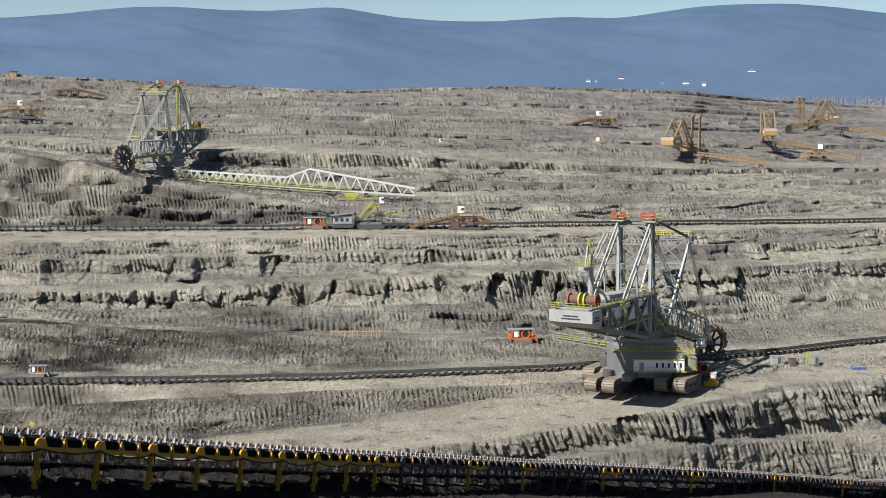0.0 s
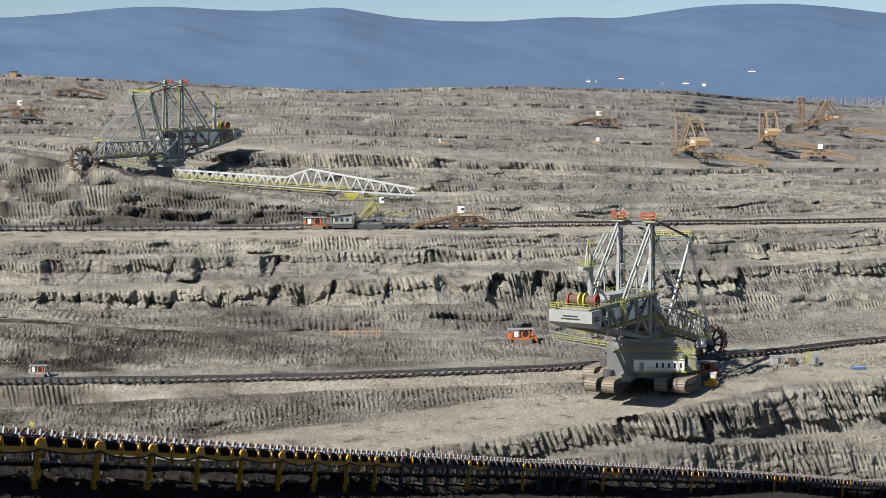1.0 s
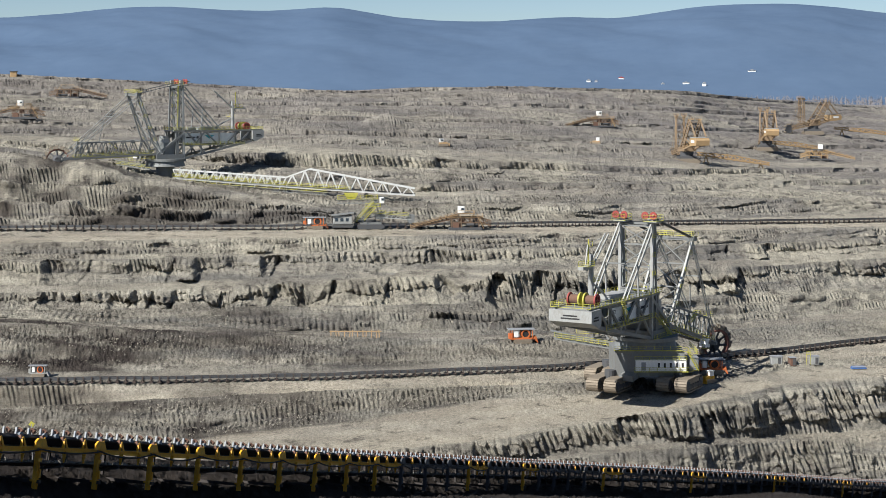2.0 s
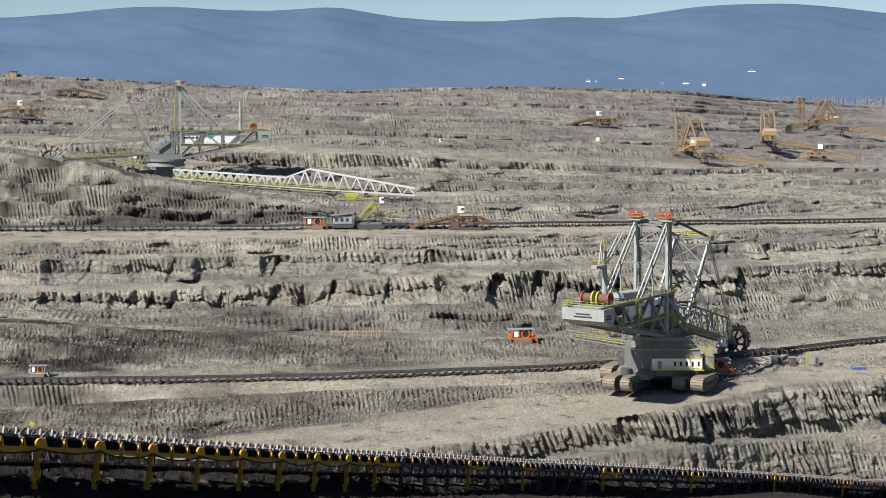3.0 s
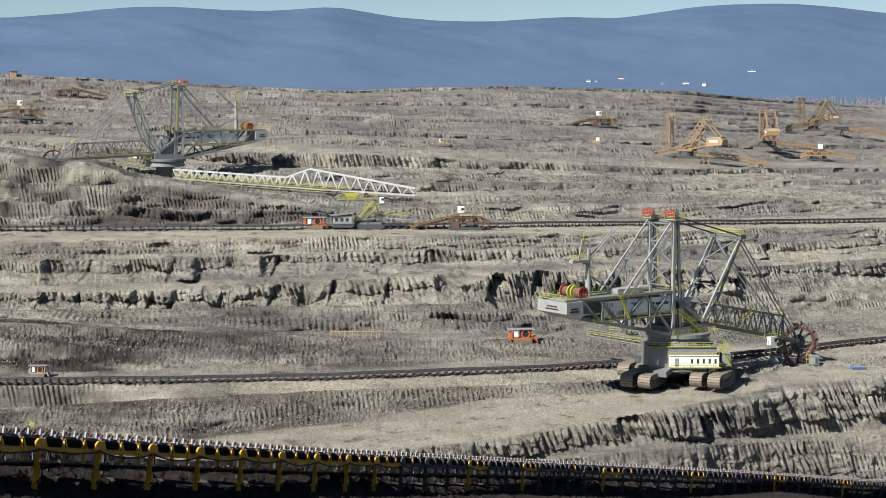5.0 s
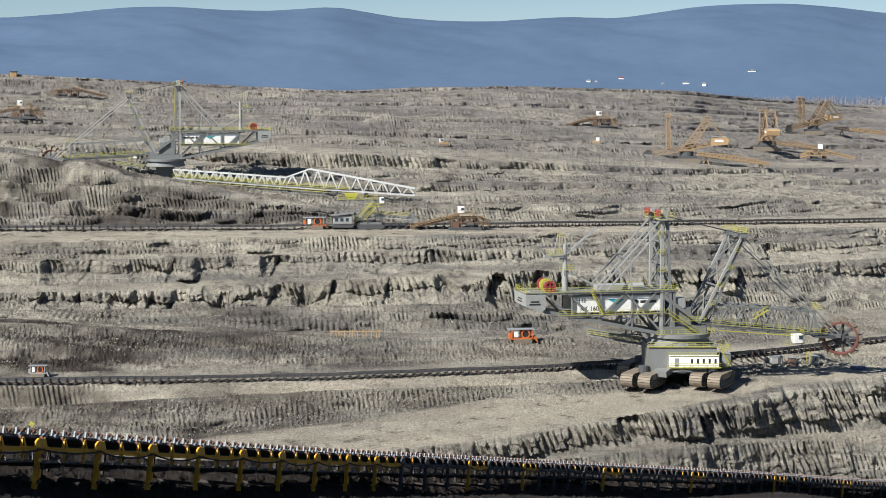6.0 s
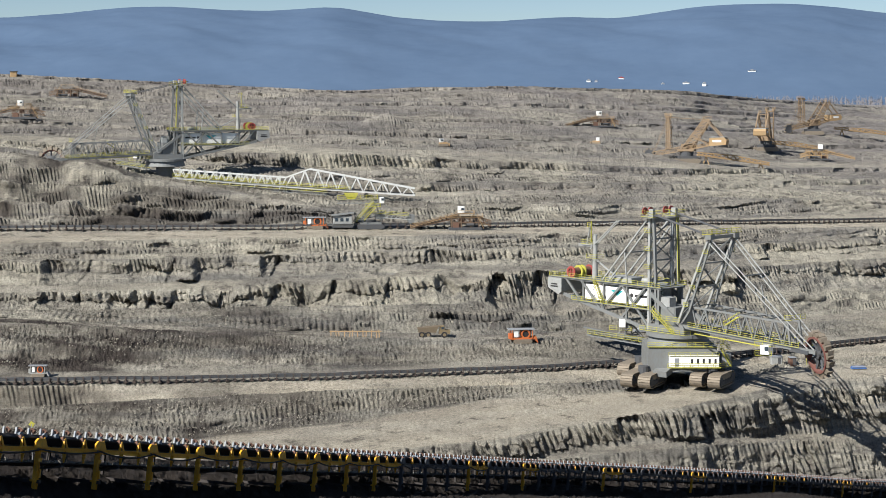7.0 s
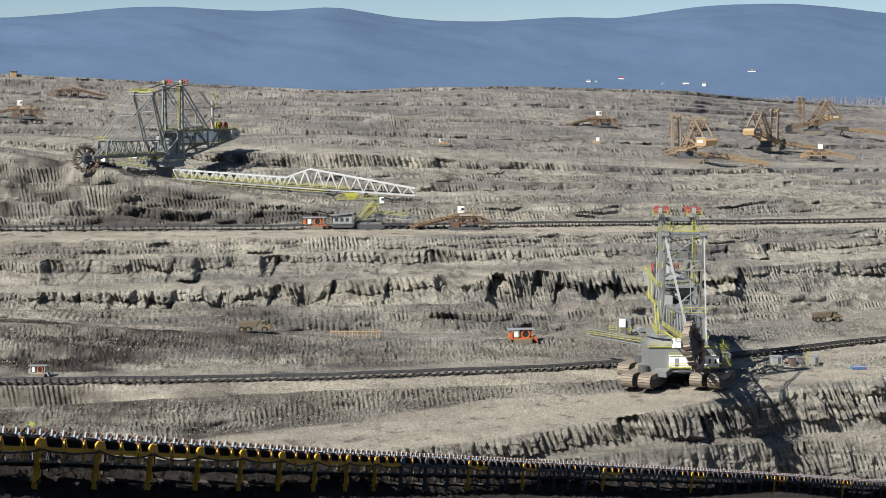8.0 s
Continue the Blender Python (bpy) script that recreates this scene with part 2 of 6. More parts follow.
def land():
    t = np.concatenate([-np.linspace(2.6, 0.31, 26) ** 1.0, np.linspace(-0.30, 0.30, 1000), np.linspace(0.31, 2.6, 26)])
    hs = np.array([np.interp(t, BEARINGS, e[1]) for e in EDGES])
    ds = np.array([np.interp(t, BEARINGS, e[2]) for e in EDGES])
    # soften the bends of the edges along the bench
    ker = np.hanning(61) / np.hanning(61).sum()
    inner = slice(26, -26)
    for arr in (hs, ds):
        for r in range(len(arr)):
            seg = np.concatenate([np.full(30, arr[r, 26]), arr[r, inner], np.full(30, arr[r, -27])])
            arr[r, inner] = np.convolve(seg, ker, "valid")
    # edges wander as the diggers left them
    for r in range(6, len(EDGES) - 3):
        gap = min(np.min(ds[r] - ds[r - 1]), np.min(ds[r + 1] - ds[r]))
        w = np.clip(gap, 0, 22) * 0.28
        xs = t * ds[r]
        near = 0.35 if EDGES[r][0] in ("road", "flat") and r < 17 else 1.0
        ds[r] += w * near * fbm(xs / 26.0, xs * 0 + 3.7 * r, 4, 0.55)
        hs[r] += 0.06 * w * fbm(xs / 17.0, xs * 0 + 1.3 * r + 40, 3)
    X, Y, Z, C = [], [], [], []
    for r in range(len(EDGES) - 1):
        style = EDGES[r][0]
        n = ROWS_FOR[style] + (30 if r == 23 else 0)
        lift = max(abs(hs[r + 1] - hs[r]).max(), 0.1)
        if r > 27:
            n = max(6, n * 2 // 3)
        if r < 5:
            n = {0: 6, 1: 8, 2: 14, 3: 30, 4: 44}.get(r, n)
        for k in range(n):
            v = k / n
            run = ds[r + 1] - ds[r]
            rise = hs[r + 1] - hs[r]
            x0 = t * np.maximum(ds[r], 60)
            d = ds[r] + run * v
            fz = np.full_like(t, v)
            cut = np.zeros_like(t)
            if style == "scarp":
                # loose talus below, a steep cut above; the split wanders along the bench
                knee = np.clip(0.58 + 0.22 * fbm(x0 / 38.0, x0 * 0 + 2.1 * r, 3), 0.3, 0.82)
                knee = knee * 0.35 if r < 11 else knee
                low = np.clip(v / knee, 0, 1)
                high = np.clip((v - knee) / (1 - knee), 0, 1)
                share = np.clip((0.42 if r < 23 else 0.22) + 0.25 * fbm(x0 / 55.0, x0 * 0 + 7.7 * r, 2), 0.08, 0.7)
                share = share * 0.5 if r < 11 else share
                fz = low * share + high * (1 - share)
                d = ds[r] + run * ((low * 0.30 + high * 0.52) if r < 11 else (low * 0.80 + high * 0.12))
                cut = (high > 0) * 1.0
            elif style in ("slope", "rubble") and r > 5:
                # small wandering terraces left by the cutting wheel
                m = 4.0 if r == 23 else 3.0 if style == "slope" else 2.0
                w = v * m + 0.55 * fbm(x0 / 48.0, x0 * 0 + 5.3 * r, 4, 0.55)
                fr = w - np.floor(w)
                step = (np.floor(w) + np.clip((fr - 0.78) / 0.22, 0, 1)) / m
                blend = (0.95 if style == "slope" else 0.55) * np.minimum(1, np.minimum(v, 1 - v) * 5)
                base = 0.55 * fbm(x0 / 48.0, x0 * 0 + 5.3 * r, 4, 0.55) / m
                fz = v * (1 - blend) + (step - base) * blend
                cut = (fr > 0.76) * blend
            z = hs[r] + rise * fz
            x = t * np.where(d > 60, d, 60.0)
            up = np.zeros_like(x)
            ease = min(1, min(v, 1 - v) * 6)
            period = 1.5 + 0.0011 * d
            tooth = np.mod((x + 0.45 * (z - hs[r]) + 0.8 * fbm(x / 11, z / 4 + r, 2)) / period, 1.0)
            tooth = np.where(tooth < 0.72, tooth / 0.72, (1 - tooth) / 0.28)
            raked = np.clip(2.6 * vnoise(x / 19.0, d / 7.0 + 3.0 * r) + (0.5 if style == "scarp" else -0.35 if style == "slope" else -0.9), 0, 1) * (r != 11)
            grit = fbm(x / 1.0, d / 1.6, 3, 0.7)
            if style == "scarp":
                big = fbm((x + 0.3 * (z - hs[r])) / 12.0, x * 0 + 9.1 * r, 4, 0.6)
                rib = np.clip(lift / 8.0, 0.75 if r > 27 else 0.45, 1.4) * (0.8 if r < 11 else 1.0)
                reach = x + 0.5 * (z - hs[r]) + 5.0 * fbm(x / 31.0, x * 0 + 1.9 * r, 2)
                bite = np.mod(reach / (8.5 + 0.006 * d), 1.0)
                bite = np.where(bite < 0.86, bite / 0.86, (1 - bite) / 0.14) * np.clip(0.4 + 1.3 * vnoise(x / 33.0, x * 0 + 6.6 * r), 0, 1)
                bite = bite * np.clip(0.75 + 1.1 * vnoise(x / 7.0, z / 2.4 + 1.7 * r), 0.1, 1.5)
                cove = np.mod((x + 0.4 * (z - hs[r]) + 9.0 * fbm(x / 40.0, x * 0 + 2.7 * r, 2)) / (19.0 + 0.012 * d), 1.0)
                cove = np.where(cove < 0.8, cove / 0.8, np.clip(1 - (cove - 0.8) / 0.05, 0, 1)) - 0.4
                cove = cove * np.clip(0.25 + 1.7 * vnoise(x / 27.0, x * 0 + 3.1 * r), 0, 1) * np.clip(0.8 + 0.9 * vnoise(x / 12.0, z / 3.0 + r), 0.2, 1.4) * (7.5 if 13 < r < 30 else 4.0)
                for cx, wide, deep in COVES.get(r, ()):
                    u = (x - cx - 0.25 * (z - hs[r])) / wide
                    g0 = np.where((u > 0) & (u < 1), (1 - u) * np.clip(u / 0.06, 0, 1), 0.0)
                    cove = cove - 0.62 * deep * g0 * np.clip(0.9 + 0.5 * vnoise(x / 3.0, z / 2.0), 0.4, 1.3)
                g = cove + 1.9 * big + 4.6 * bite * (0.35 + 0.65 * cut) + (2.2 * tooth - 0.9) * (0.2 + 0.8 * cut) * raked + 1.5 * cut * np.abs(fbm(x / 3.4, x * 0 + 4.4 * r, 2)) + 0.9 * np.abs(fbm(x / 5.0, z / 3.0 + r, 3, 0.6))
                d = d - g * rib * (0.2 + 0.8 * ease)
                up = (0.30 * grit + 0.5 * fbm(x / 4.0, d / 3.0, 3)) * rib * (0.4 + 0.6 * ease)
            elif style in ("rubble", "slope", "talus"):
                amp = {"rubble": 1.0, "slope": 0.8, "talus": 0.4}[style] * (1.0 if r > 5 else 0.5)
                up = amp * (0.6 * fbm(x / 9.0, d / 12.0 + r, 3, 0.55) + 0.75 * np.abs(grit) * (1 - 0.7 * raked) + 0.5 * tooth * raked * (r > 5)) * (0.3 + 0.7 * ease)
                if r > 5:
                    crag = np.clip(vnoise(x / 9.0, z / 2.6 + 4.1 * r) + 0.5 * vnoise(x / 3.6, z / 1.1 + 2.3 * r) - 0.12, 0, 1)
                    d = d - ((1.3 if style == "slope" else 0.6) * fbm(x / 6.0, d / 9.0 + 3.3 * r, 3) + cut * (1.6 * tooth * raked) + 3.2 * crag * (1.0 if style == "slope" else 0.5)) * ease
            elif style == "flat":
                up = 0.22 * fbm(x / 3.0, d / 3.0, 3, 0.6) + 0.13 * grit
            elif style == "road":
                up = 0.10 * fbm(x / 9.0, d / 1.3, 3) + 0.05 * grit
            elif style == "track":
                up = 0.03 * fbm(x / 2.0, d / 2.0, 3)
            elif style == "plain":
                up = 1.2 * fbm(x / 120.0, d / 160.0, 3) * (r > 5)
            if r < 6:
                up = up * (0.15 if r < 4 else 0.7)
            if r in (3, 4):
                up = up + (0.26 * np.abs(fbm(x / 0.9, d / 0.9, 4, 0.6)) - 0.1) * (r == 4 or v > 0.7)
            X.append(x), Y.append(d), Z.append(z + up)
            pale = np.clip(EDGES[r][3] * 1.1 + (0.40 if r > 16 else 0.2), 0, 1) * np.clip(0.45 + 1.1 * fbm(x / 45.0, d / 30.0 + r, 4, 0.6), 0, 1)
            road = (1.0 if style in ("road", "track") else 0.3 if style == "flat" and r > 6 else 0.0) * np.clip(0.85 + 0.5 * fbm(x / 30.0, d / 6.0, 3), 0, 1)
            # share of painted haze, growing with distance from 560 m
            far = np.clip((d - 560) / 420, 0, 1) if r > 6 else np.zeros_like(x)
            # a heap of dark brown tipped soil on the lower slope
            heap = np.exp(-((x + 106) / 17) ** 2 - ((d - 478) / 9) ** 2) * (r > 8) * np.clip(1.1 + fbm(x / 5.0, d / 5.0, 3), 0, 1)
            coal = (v > 0.4) * 1.0 if r == 3 else 1.0 if r == 4 else max(0.0, 1 - v * 3) if r == 5 else 0.0
            # clay seam on the steep cuts; it also puts their shade into the colour
            seam = cut * np.clip(0.25 + 1.3 * fbm(x / 42.0, x * 0 + 8.3 * r, 3), 0, 1) * (0.22 if r > 22 else 0.15) * (r > 12) if style in ("scarp", "slope") else 0.0
            # browner tipped soil, most of it on the lower slopes and towards the west
            west = np.clip(0.55 - 2.2 * (x / np.maximum(d, 60)), 0.1, 1.1)
            tip = {5: 0.55, 6: 0.7, 7: 0.7, 8: 0.7, 9: 0.7, 10: 0.4, 11: 0.7, 12: 0.4, 13: 0.4, 14: 0.7, 15: 0.6, 16: 0.45, 17: 0.3, 23: 0.5, 24: 0.55, 25: 0.3, 26: 0.2}.get(r, 0.22 if r > 16 else 0.0)
            tip = tip * west * np.clip(0.75 + 0.9 * fbm(x / 21.0, d / 8.0 + 1.1 * r, 4, 0.6), 0, 1.5)
            coal = coal + seam + tip
            C.append(np.stack([pale + 0 * x, road + 0 * x, far, np.clip(coal + 0.85 * heap, 0, 1) + 0 * x], -1))
    X.append(t * ds[-1]), Y.append(ds[-1]), Z.append(hs[-1])
    C.append(C[-1])
    X, Y, Z, C = (np.array(a) for a in (X, Y, Z, C))
    # tipped cones of spoil and hollows bitten into the cuts: x, y, radius, height
    for cx, cy, rad, high in ((-134, 637, 16, 3.6), (-27, 800, 15, 6.0), (70, 690, 16, 3.5), (150, 470, 9, 1.6), (92, 468, 8, 1.4),
                              (24, 541, 9, -5.0), (38, 545, 8, -5.0), (52, 556, 8, -4.5), (66, 566, 7, -4.0), (-44, 535, 6, -3.5), (-72, 531, 6, -3.0), (8, 548, 7, -4.0),
                              (-20, 553, 5, -2.5), (-150, 618, 9, -5.0), (-128, 612, 8, -4.0), (98, 582, 6, -3.0), (118, 452, 6, -3.5), (108, 446, 5, -3.0), (95, 440, 5, -3.0)):
        far_by = np.hypot(X - cx, Y - cy) * (1 + 0.25 * vnoise(X / 4.0, Y / 4.0))
        Z += high * np.clip(1 - far_by / rad, 0, 1) ** (1.0 if high > 0 else 0.6)
    rows, cols = X.shape
    me = bpy.data.meshes.new("ground")
    co = np.stack([X, Y, Z], -1).reshape(-1, 3).astype(np.float32)
    i = np.arange(rows * cols).reshape(rows, cols)
    q = np.stack([i[:-1, :-1], i[:-1, 1:], i[1:, 1:], i[1:, :-1]], -1).reshape(-1, 4).astype(np.int32)
    me.vertices.add(len(co))
    me.vertices.foreach_set("co", co.ravel())
    me.loops.add(q.size)
    me.loops.foreach_set("vertex_index", q.ravel())
    me.polygons.add(len(q))
    me.polygons.foreach_set("loop_start", np.arange(0, q.size, 4, dtype=np.int32))
    me.update()
    me.validate()
    att = me.color_attributes.new("soil", "FLOAT_COLOR", "POINT")
    att.data.foreach_set("color", C.reshape(-1).astype(np.float32))
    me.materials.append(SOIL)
    ob = new("ground", me)
    tagged(ob, "terraced grey-brown overburden of an open-cast coal pit", "ground", kind="structure")
    return ob, (X, Y, Z)


GROUND, (GX, GY, GZ) = land()


def ground_at(x, y):
    """Height of the land at a place in plan."""
    w = y if y > 60 else 60.0
    c = int(np.argmin(np.abs(GX[0] / 60.0 - x / w)))
    col_y = np.maximum.accumulate(GY[:, c])
    return float(np.interp(y, col_y, GZ[:, c]))


# ---- mountains on the horizon ----
def mountains():
    bear = np.linspace(-1.6, 1.6, 700)
    keys = np.array((-1.6, -0.6, -0.268, -0.227, -0.193, -0.155, -0.121, -0.090, -0.066, -0.042, -0.008, 0.026, 0.060, 0.108, 0.135, 0.163, 0.204, 0.231, 0.268, 0.6, 1.6))
    tops = np.array((120, 200, 203, 216, 232, 232, 221, 224, 238, 213, 198, 193, 207, 204, 224, 240, 246, 237, 216, 180, 100), float)
    ridge = np.interp(bear, keys, tops)
    ridge = np.convolve(np.pad(ridge, 6, "edge"), np.hanning(13) / np.hanning(13).sum(), "valid")
    depth = np.linspace(0, 1, 60)
    B, V = np.meshgrid(bear, depth)
    D = 3300 + 1350 * V
    fold = fbm(B * 14 + 3 * V, V * 4.0, 5, 0.55)
    shape = np.sin(np.pi / 2 * V) ** 1.25
    Zm = 56 + (ridge[None, :] * (4650 / 4600.0) + 24) * shape + fold * 15 * np.sin(np.pi * V) * (0.3 + V * 0.6)
    Zm[-1] = 56 + (ridge * (4650 / 4600.0) + 24) + 2.0 * fbm(bear * 200, bear * 0, 4)
    Xm = B * D
    me = bpy.data.meshes.new("mountains")
    co = np.stack([Xm, D, Zm], -1).reshape(-1, 3)
    n, c = D.shape
    i = np.arange(n * c).reshape(n, c)
    q = np.stack([i[:-1, :-1], i[:-1, 1:], i[1:, 1:], i[1:, :-1]], -1).reshape(-1, 4)
    me.from_pydata(co.tolist(), [], q.tolist())
    # the blue of the distance haze is put into the forest colour
    m, nt, b = nodes_of("haze_blue_forest")
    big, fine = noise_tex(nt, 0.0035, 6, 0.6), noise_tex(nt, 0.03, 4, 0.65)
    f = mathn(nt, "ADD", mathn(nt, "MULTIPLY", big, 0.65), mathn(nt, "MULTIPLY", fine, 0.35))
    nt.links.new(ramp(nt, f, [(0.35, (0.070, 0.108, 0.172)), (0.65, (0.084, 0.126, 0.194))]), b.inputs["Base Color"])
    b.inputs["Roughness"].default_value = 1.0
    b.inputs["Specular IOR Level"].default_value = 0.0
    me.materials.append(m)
    for p in me.polygons:
        p.use_smooth = True
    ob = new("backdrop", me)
    global MOUNTAIN_Z
    MOUNTAIN_Z = lambda t, v: float(Zm[min(int(v * 59), 59), int(np.argmin(np.abs(bear - t)))])
    tagged(ob, "wooded mountains beyond the pit with haze put into their blue colour", "mountains", kind="structure")


mountains()


# ---- mesh building ----
class Geo:
    """Collects boxes, beams, tubes and prisms for one mesh."""

    def __init__(self):
        self.v, self.f, self.starts = [], [], []

    def add(self, verts, faces):
        n = len(self.v)
        self.starts.append((n, len(self.f)))
        self.v += [tuple(p) for p in verts]
        self.f += [tuple(i + n for i in f) for f in faces]
        return self

    def box(self, c, s, rot=None):
        x, y, z = (a / 2 for a in s)
        e = min(x, y, z) * 0.16
        ring = [(x - e, y), (x, y - e), (x, -y + e), (x - e, -y), (-x + e, -y), (-x, -y + e), (-x, y - e), (-x + e, y)]
        pts = [Vector((a, b, -z)) for a, b in ring] + [Vector((a, b, z)) for a, b in ring]
        if rot is not None:
            pts = [rot @ p for p in pts]
        fs = [(i, i + 8, (i + 1) % 8 + 8, (i + 1) % 8) for i in range(8)] + [tuple(range(8)), tuple(range(15, 7, -1))]
        return self.add([p + Vector(c) for p in pts], fs)

    def beam(self, p, q, w=0.4, h=None):
        p, q = Vector(p), Vector(q)
        h = h or w
        a = q - p
        side = a.cross(Vector((0, 0, 1)))
        side = side.normalized() if side.length > 1e-4 else Vector((1, 0, 0))
        up = side.cross(a).normalized()
        o = [side * w / 2 + up * h / 2, -side * w / 2 + up * h / 2, -side * w / 2 - up * h / 2, side * w / 2 - up * h / 2]
        return self.add([p + k for k in o] + [q + k for k in o],
                        [(0, 1, 5, 4), (1, 2, 6, 5), (2, 3, 7, 6), (3, 0, 4, 7), (3, 2, 1, 0), (4, 5, 6, 7)])

    def tube(self, p, q, r, n=10, r2=None):
        p, q = Vector(p), Vector(q)
        r2 = r if r2 is None else r2
        a = (q - p).normalized()
        s = a.orthogonal().normalized()
        u = a.cross(s)
        ring = [(math.cos(2 * math.pi * k / n), math.sin(2 * math.pi * k / n)) for k in range(n)]
        pts = [p + (s * c + u * d) * r for c, d in ring] + [q + (s * c + u * d) * r2 for c, d in ring]
        return self.add(pts, [(k, (k + 1) % n, (k + 1) % n + n, k + n) for k in range(n)] + [tuple(range(n - 1, -1, -1)), tuple(range(n, 2 * n))])

    def prism(self, outline, y0, y1):
        """An outline in x, z pushed out from y0 to y1."""
        n = len(outline)
        return self.add([(x, y0, z) for x, z in outline] + [(x, y1, z) for x, z in outline],
                        [(k, (k + 1) % n, (k + 1) % n + n, k + n) for k in range(n)] + [tuple(range(n - 1, -1, -1)), tuple(range(n, 2 * n))])

    def ring(self, c, axis, r0, r1, width, n=28):
        """A hollow ring round an axis."""
        c, a = Vector(c), Vector(axis).normalized()
        s = a.orthogonal().normalized()
        u = a.cross(s)
        pts = []
        for k in range(n):
            d = s * math.cos(2 * math.pi * k / n) + u * math.sin(2 * math.pi * k / n)
            pts += [c + d * r0 - a * width / 2, c + d * r1 - a * width / 2, c + d * r1 + a * width / 2, c + d * r0 + a * width / 2]
        fs = []
        for k in range(n):
            i, j = 4 * k, 4 * ((k + 1) % n)
            fs += [(i + m, i + (m + 1) % 4, j + (m + 1) % 4, j + m) for m in range(4)]
        return self.add(pts, fs)

    def truss(self, a0, a1, b0, b1, n, w, chords=True):
        a0, a1, b0, b1 = (Vector(p) for p in (a0, a1, b0, b1))
        if chords:
            self.beam(a0, a1, w * 1.5), self.beam(b0, b1, w * 1.5)
        for k in range(n):
            p, q = a0.lerp(a1, k / n), b0.lerp(b1, (k + 0.5) / n)
            self.beam(p, q, w), self.beam(q, a0.lerp(a1, (k + 1) / n), w)
        return self

    def rail(self, pts, high=1.15, t=0.085, step=2.0):
        pts = [Vector(p) for p in pts]
        up = Vector((0, 0, high))
        for p, q in zip(pts, pts[1:]):
            n = max(1, int((q - p).length / step))
            self.beam(p + up, q + up, t), self.beam(p + up * 0.5, q + up * 0.5, t * 0.8), self.beam(p, q, t * 1.4)
            for k in range(n + 1):
                c = p.lerp(q, k / n)
                self.beam(c, c + up, t)
        return self

    def stair(self, p, q, width=0.9):
        p, q = Vector(p), Vector(q)
        a = (q - p)
        s = Vector((a.y, -a.x, 0)).normalized() * width / 2 if abs(a.x) + abs(a.y) > 1e-3 else Vector((width / 2, 0, 0))
        for k in (-1, 1):
            self.beam(p + s * k, q + s * k, 0.1, 0.2)
            self.beam(p + s * k + Vector((0, 0, 1.1)), q + s * k + Vector((0, 0, 1.1)), 0.09)
        n = max(3, int(a.length / 0.6))
        for k in range(n):
            c = p.lerp(q, (k + 0.5) / n)
            self.beam(c - s, c + s, 0.28, 0.06)
        return self


def pieces(geo, gap=0.12):
    """Cuts a Geo into the groups of its solids that touch."""
    cuts = geo.starts + [(len(geo.v), len(geo.f))]
    solids = [(a, b, np.array(geo.v[a[0]:b[0]])) for a, b in zip(cuts, cuts[1:])]
    low = np.array([p.min(0) for _, _, p in solids]) - gap
    high = np.array([p.max(0) for _, _, p in solids]) + gap
    tag = list(range(len(solids)))
    for i in range(len(solids)):
        meets = np.nonzero(np.all(low <= high[i], axis=1) & np.all(high >= low[i], axis=1))[0]
        olds = {tag[j] for j in meets} | {tag[i]}
        keep = min(olds)
        tag = [keep if k in olds else k for k in tag]
    out = {}
    for (a, b, p), k in zip(solids, tag):
        g = out.setdefault(k, Geo())
        g.add(p.tolist(), [tuple(i - a[0] for i in f) for f in geo.f[a[1]:b[1]]])
    return list(out.values())


LOOSE = ("railing", "track_roller", "lettering_bar", "machine_box", "rope_sheave")


def part(name, geo, mat, parent=None, label="", at=None):
    """Links a Geo as one mesh object under a thing or a part; loose pieces become parts of their own."""
    if name in LOOSE and isinstance(geo, Geo):
        groups = pieces(geo)
        if len(groups) > 1:
            return [one_part(name, g, mat, parent, label, at) for g in groups][0]
    return one_part(name, geo, mat, parent, label, at)


def one_part(name, geo, mat, parent=None, label="", at=None):
    if isinstance(geo, bpy.types.Mesh):
        me = geo
    else:
        me = bpy.data.meshes.new(name)
        me.from_pydata(geo.v, [], geo.f)
        me.update()
        me.materials.append(mat)
    ob = new(name, me)
    if parent is not None:
        ob.parent = parent
    if at is not None:
        ob.matrix_basis = at
    if label:
        ob["label"] = label
    return ob


def braces(parent, mat, rods):
    """Each cross brace is a part of its own: two ends and a thickness."""
    for p, q, w in rods:
        part("brace", Geo().beam(p, q, w), mat, parent)


def thing(name, m, label, category, group=""):
    ob = new(name)
    ob.empty_display_size = 0.5
    ob.matrix_basis = m
    return tagged(ob, label, category, group)


GREY = paint("grey_steel_paint", (0.18, 0.192, 0.192), 0.5, 0.1)
PALE = paint("pale_steel_paint", (0.33, 0.34, 0.33), 0.45, 0.1)
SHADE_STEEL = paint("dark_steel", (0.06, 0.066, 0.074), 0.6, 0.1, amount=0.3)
LEMON = paint("lemon_rail_paint", (0.42, 0.40, 0.05), 0.55, amount=0.4)
YELLOW = paint("conveyor_yellow_paint", (0.72, 0.36, 0.006), 0.45, amount=0.5, scale=1.4)
WHITE = paint("white_cladding", (0.80, 0.80, 0.77), 0.4, amount=0.22)
RED = paint("signal_red_paint", (0.30, 0.04, 0.035), 0.55, amount=0.35)
RUSTY_RED = paint("dirt_crusted_red_paint", (0.15, 0.045, 0.035), 0.7, amount=0.6)
ORANGE = paint("machine_orange_paint", (0.52, 0.12, 0.02), 0.5, amount=0.5)
OCHRE = paint("ochre_machine_paint", (0.37, 0.245, 0.12), 0.65, amount=0.45)
OCHRE_STEEL = paint("weathered_ochre_steel", (0.25, 0.175, 0.105), 0.7, amount=0.5)
RUST = paint("rusty_steel", (0.13, 0.062, 0.04), 0.8, amount=0.5, scale=2)
